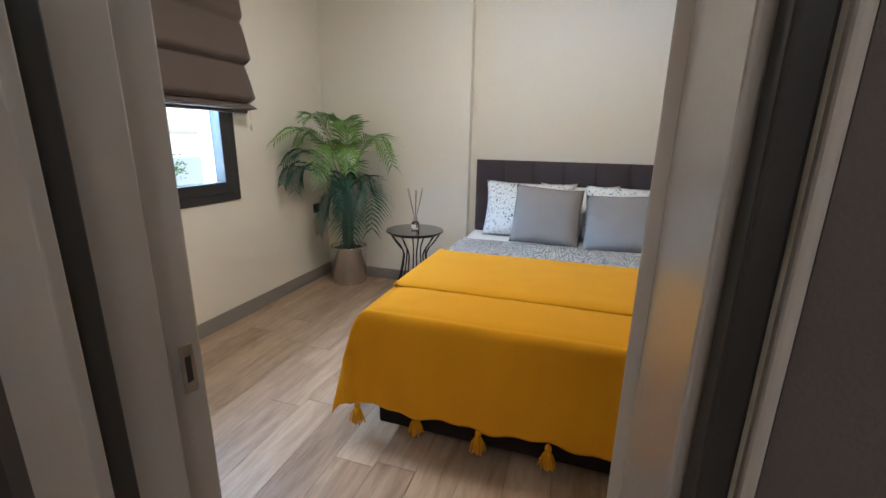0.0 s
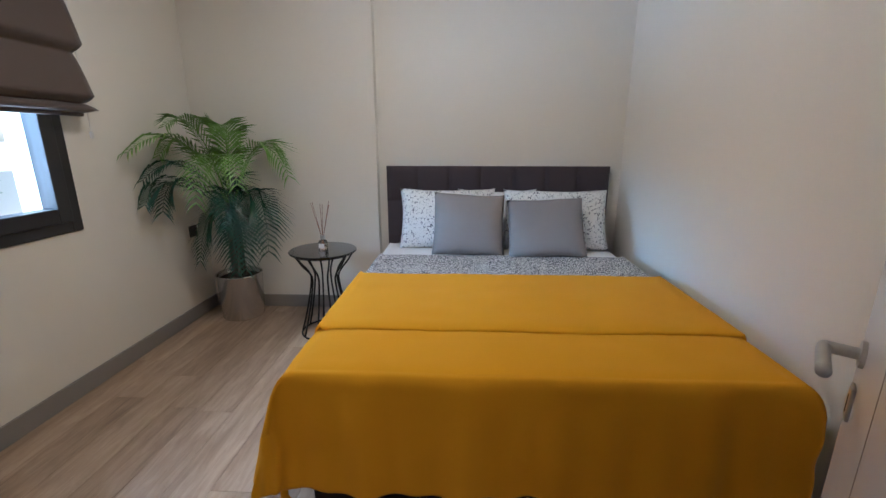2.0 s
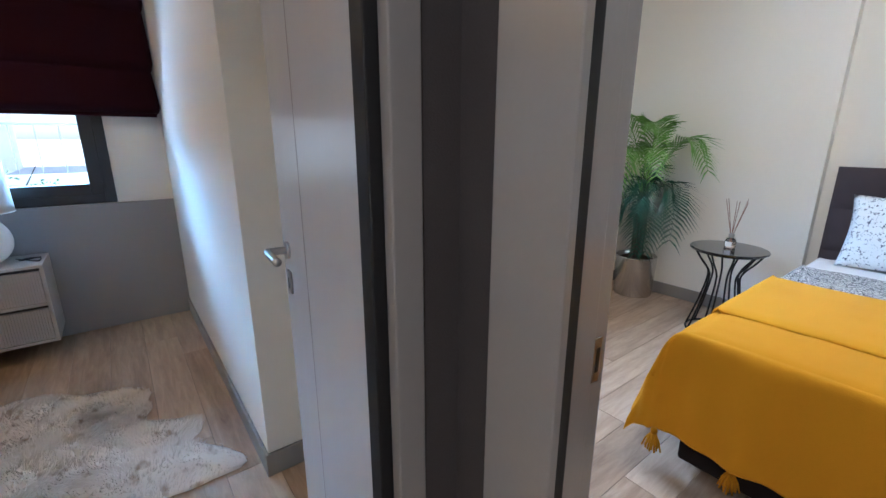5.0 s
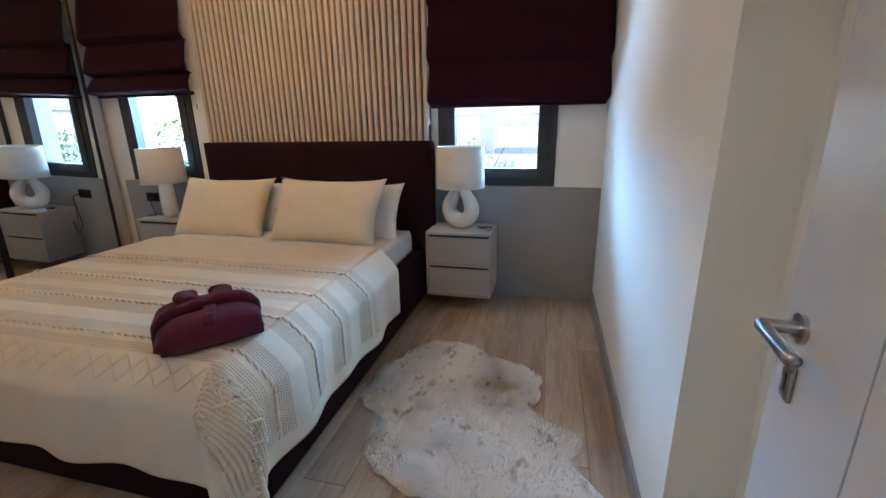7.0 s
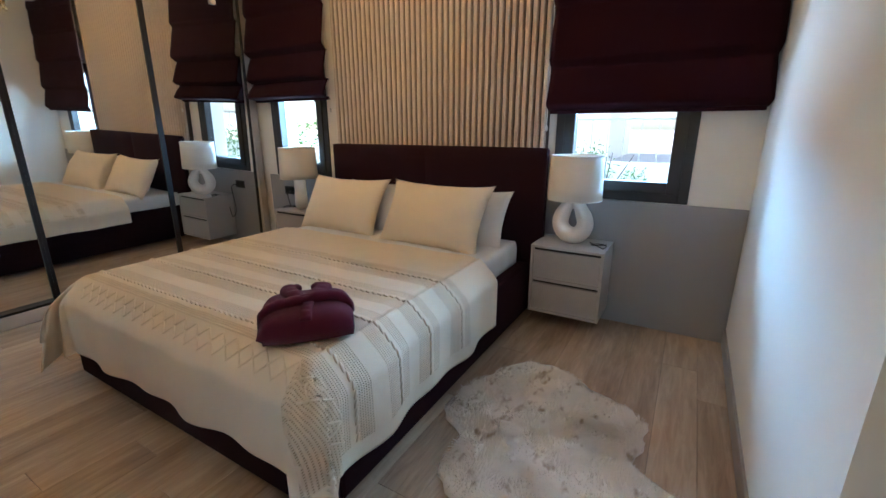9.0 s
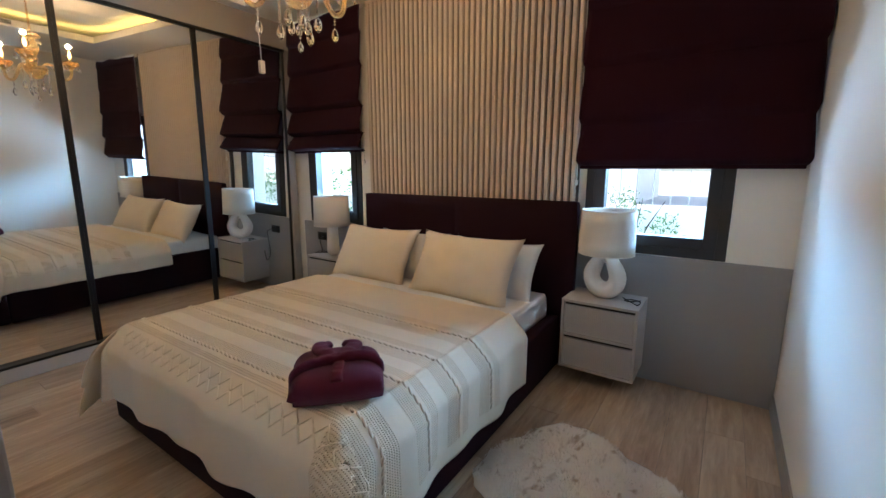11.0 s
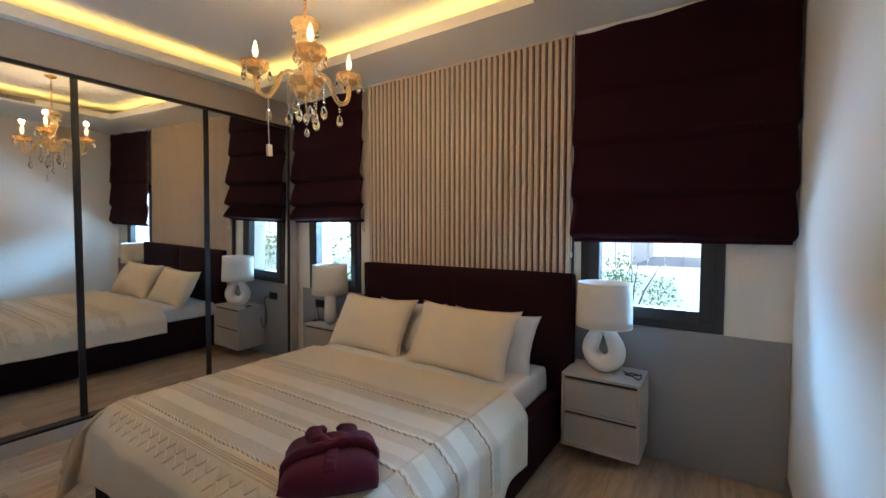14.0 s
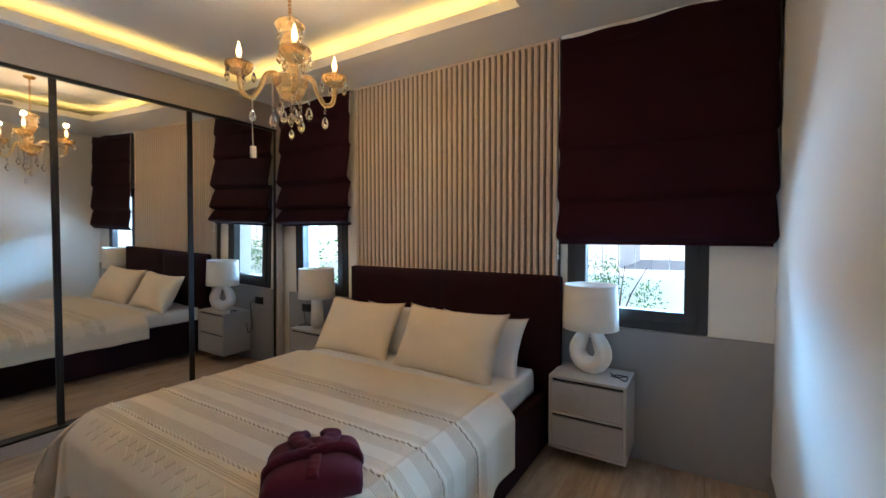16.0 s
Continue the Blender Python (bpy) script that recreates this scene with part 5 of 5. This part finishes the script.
for a in np.linspace(0, 2 * math.pi, 7)[:-1]:
    hung("crystal_drop", drop(0.072 * math.cos(a), 0.072 * math.sin(a), -0.285, 1, 0.022), CRYSTAL, smooth=False)
for k, a in enumerate(np.linspace(0.3, 2 * math.pi + 0.3, 7)[:-1]):
    hung("crystal_drop", drop(0.101 * math.cos(a), 0.101 * math.sin(a), -0.595, 8 + (k % 2) * 3, 0.042), CRYSTAL, smooth=False)
hung("crystal_drop", drop(0, 0, -0.70, 10, 0.030), CRYSTAL, smooth=False)
hung("crystal_drop", drop(0.02, 0.02, -0.70, 5, 0.034), CRYSTAL, smooth=False)
for az in (55.5, 175.5, 295.5):
    c, s = math.cos(radians(az)), math.sin(radians(az))
    sag = 0.06 if az < 100 else 0.0
    pts = curve_points([(0.055, -0.585), (0.10, -0.535), (0.155, -0.545), (0.195, -0.62), (0.245, -0.672), (0.305, -0.645), (0.325, -0.57), (0.325, -0.53)], 6)
    arm = hung("arm", tube([(p[0] * c, p[0] * s, p[1] - sag * min(1.0, p[0] / 0.3)) for p in pts], 0.0150, 12), AMBER, "curved amber glass arm")
    x, y = 0.325 * c, 0.325 * s
    hung("drip_cup", lathe([(0.012, -0.545), (0.052, -0.528), (0.076, -0.500), (0.082, -0.470), (0.074, -0.474), (0.048, -0.508), (0.010, -0.512)], 11, at=(x, y, -sag)), AMBER, "petalled amber cup", smooth=False)
    hung("candle", lathe([(0.012, -0.51), (0.013, -0.44), (0.011, -0.435)], 14, at=(x, y, -sag)), AMBER)
    hung("bulb", lathe([(0.008, -0.437), (0.015, -0.415), (0.017, -0.40), (0.012, -0.375), (0.005, -0.35), (0.001, -0.338)], 14, at=(x, y, -sag)), FLAME, "glowing candle bulb")
    lamp("candle_light", "POINT", pose(GX + x * SIZE, GY + y * SIZE, HANG - 0.29 - sag), CANDLE, (1.0, 0.62, 0.28), 0.02)
    for k in range(5):
        a = radians(az) + 2 * math.pi * k / 5
        hung("crystal_drop", drop(x + 0.080 * math.cos(a), y + 0.080 * math.sin(a), -0.488 - sag, 1, 0.030), CRYSTAL, smooth=False)
    hung("crystal_drop", drop(0.245 * c, 0.245 * s, -0.69 - sag, 3, 0.040), CRYSTAL, smooth=False)
ax, ay = 0.245 * math.cos(radians(295.5)), 0.245 * math.sin(radians(295.5))
hung("pull_cord", tube([(ax, ay, -0.685), (ax + 0.004, ay, -0.80), (ax, ay, -0.965)], 0.0025, 6), WHITE_PLASTIC, "hanging switch cord")
hung("cord_switch", box(ax - 0.016, ax + 0.016, ay - 0.011, ay + 0.011, -1.035, -0.965, bevel=0.004), WHITE_PLASTIC, "small white cord switch", smooth=False)

# ---- outside ----
structure(part("ground", box(-400, 400, -400, 400, -0.35, -0.25), PAVING), "pale paved ground running to the horizon", "ground")
structure(part("lawn", box(-9.5, -6.2, -14, 14, -0.249, -0.235), GRASS), "strip of lawn before the garden wall", "ground")
gw = structure(part("garden_wall", box(-10.0, -9.8, -16, 16, -0.25, 0.75, bevel=0.01), RENDER_WHITE), "low white rendered garden wall", "garden wall")
fence = tagged(empty("fence", (-9.9, 0, 0.75)), "slim grey metal fence on the garden wall", "fence")
for k in range(54):
    hang(part("post", box(-9.91, -9.89, -8 + 0.3 * k, -7.985 + 0.3 * k, 0.75, 1.55), CASING), fence)
hang(part("rail", box(-9.915, -9.885, -8.02, 8.0, 1.53, 1.57), CASING), fence)


def shrub(x, y, h, w, n, label, flowers=False):
    """A bush: a few stems and a ragged crown of small leaves."""
    root = tagged(empty("shrub", (x, y, -0.24)), label, "shrub")
    rg = random.Random(int(x * 100 + y * 10))
    bm = bmesh.new()
    for k in range(5):
        a = rg.random() * 6.28
        tube([(0, 0, 0), (0.2 * w * math.cos(a), 0.2 * w * math.sin(a), h * 0.5), (0.42 * w * math.cos(a), 0.42 * w * math.sin(a), h * 0.85)], [0.02, 0.014, 0.006], 5, bm)
    part("stems", bm, TRUNK, root)
    bm = bmesh.new()
    lumps = [(rg.uniform(-0.45, 0.45) * w, rg.uniform(-0.45, 0.45) * w, rg.uniform(0.35, 0.9) * h, rg.uniform(0.16, 0.3) * w) for _ in range(12)]
    for _ in range(n):
        lx, ly, lz, lr = rg.choice(lumps)
        p = Vector((lx, ly, lz)) + Vector((rg.gauss(0, 1), rg.gauss(0, 1), rg.gauss(0, 1))).normalized() * lr * rg.random() ** 0.4
        d = Vector((rg.gauss(0, 1), rg.gauss(0, 1), rg.gauss(0.4, 1))).normalized() * rg.uniform(0.04, 0.075)
        s = d.orthogonal().normalized() * d.length * 0.3
        bm.faces.new([bm.verts.new(q) for q in (p, p + d * 0.5 + s, p + d, p + d * 0.5 - s)])
    part("foliage", bm, SHRUB, root)
    return root


for x, y, h, w in ((-9.2, -5.2, 1.5, 1.2), (-9.1, -3.4, 1.2, 1.1), (-9.3, -1.6, 1.35, 1.3), (-9.1, 0.2, 1.2, 1.2), (-9.3, 1.9, 1.5, 1.3), (-9.0, 3.6, 1.4, 1.2), (-9.2, 5.2, 1.7, 1.4), (-9.1, 7.2, 1.5, 1.3), (-5.6, -4.9, 1.9, 0.9)):
    shrub(x, y, h, w, 900, "leafy green garden shrub in the sun")
for x, y0, y1, h in ((-24, -16, -4, 6.5), (-26, 2, 15, 6.2)):
    house = tagged(empty("house", (x - 4, (y0 + y1) / 2, -0.25)), "white rendered two-storey house across the garden", "house")
    hang(part("wall", box(x - 8, x, y0, y1, -0.25, h), RENDER_WHITE), house)
    hang(part("roof", box(x - 8.4, x + 0.4, y0 - 0.4, y1 + 0.4, h, h + 0.25, bevel=0.03), ROOF_TILE), house)
    for z in (0.7, 3.7):
        for k in range(3):
            yy = y0 + 1.6 + k * (y1 - y0 - 2.6) / 3
            w = hang(part("window", box(x, x + 0.05, yy, yy + 1.5, z, z + 1.4, bevel=0.01), FRAME), house)
            o = part("pane", box(x + 0.051, x + 0.058, yy + 0.08, yy + 1.42, z + 0.08, z + 1.32), BLACK_GLASS)
            hang(o, w)

GROUPS = {"print_pillow": "printed pillows on the small bed", "grey_cushion": "grey cushions on the small bed", "pillow": "pillows on the large bed", "nightstand": "nightstands beside the large bed", "table_lamp": "matching ring lamps", "roman_blind": "roman blinds", "shrub": "garden shrubs", "house": "houses across the garden", "wall_socket": "black wall sockets", "ceiling_light": "round ceiling lights"}
for ob in list(scene.objects):
    base = ob.name.split(".")[0]
    if ob.parent is None and base in GROUPS:
        tagged(ob, group=GROUPS[base])

# ---- floor boards, last ----


def boards(name, label, x0, x1, y0, y1, along, mat, width, length, seed):
    """A laminate floor: dark bed below, and single boards with staggered ends."""
    root = structure(part(name, box(x0, x1, y0, y1, -0.06, -0.006), SEAL), label, "floor")
    rg = random.Random(seed)
    a0, a1, b0, b1 = (x0, x1, y0, y1) if along == "x" else (y0, y1, x0, x1)
    b = b0
    while b < b1 - 1e-3:
        bb = min(b + width, b1)
        a = a0 - rg.random() * length
        while a < a1 - 1e-3:
            c0, c1 = max(a, a0), min(a + length, a1)
            a += length
            if c1 - c0 < 0.004:
                continue
            g = 0.0007
            p0, p1, q0, q1 = c0 + g, c1 - g, b + g, bb - g
            r = 0.0012
            co = []
            for z, k in ((-0.006, 0.0), (-r, 0.0), (0.0, r)):
                for s, t in ((p0 + k, q0 + k), (p1 - k, q0 + k), (p1 - k, q1 - k), (p0 + k, q1 - k)):
                    co.append((s, t, z) if along == "x" else (t, s, z))
            faces = [(8, 9, 10, 11)] + [(4 * j + i, 4 * j + (i + 1) % 4, 4 * j + 4 + (i + 1) % 4, 4 * j + 4 + i) for j in (0, 1) for i in range(4)]
            me = bpy.data.meshes.new("plank")
            me.from_pydata(co, [], faces if along == "x" else [f[::-1] for f in faces])
            me.materials.append(mat)
            o = new("plank", me)
            o.parent = root
        b = bb


boards("floor_small_room", "greyed oak laminate floor laid lengthways", -2.42, 0.88, 0.36, 3.69, "y", PLANK_Y, 0.180, 1.28, 3)
boards("floor_large_room", "greyed oak laminate floor laid crossways", -4.04, -0.88, -4.85, 0.34, "x", PLANK_X, 0.187, 1.28, 8)
boards("floor_corridor", "greyed oak laminate floor of the corridor", -0.88, 0.88, -1.88, 0.36, "x", PLANK_X, 0.187, 1.28, 12)
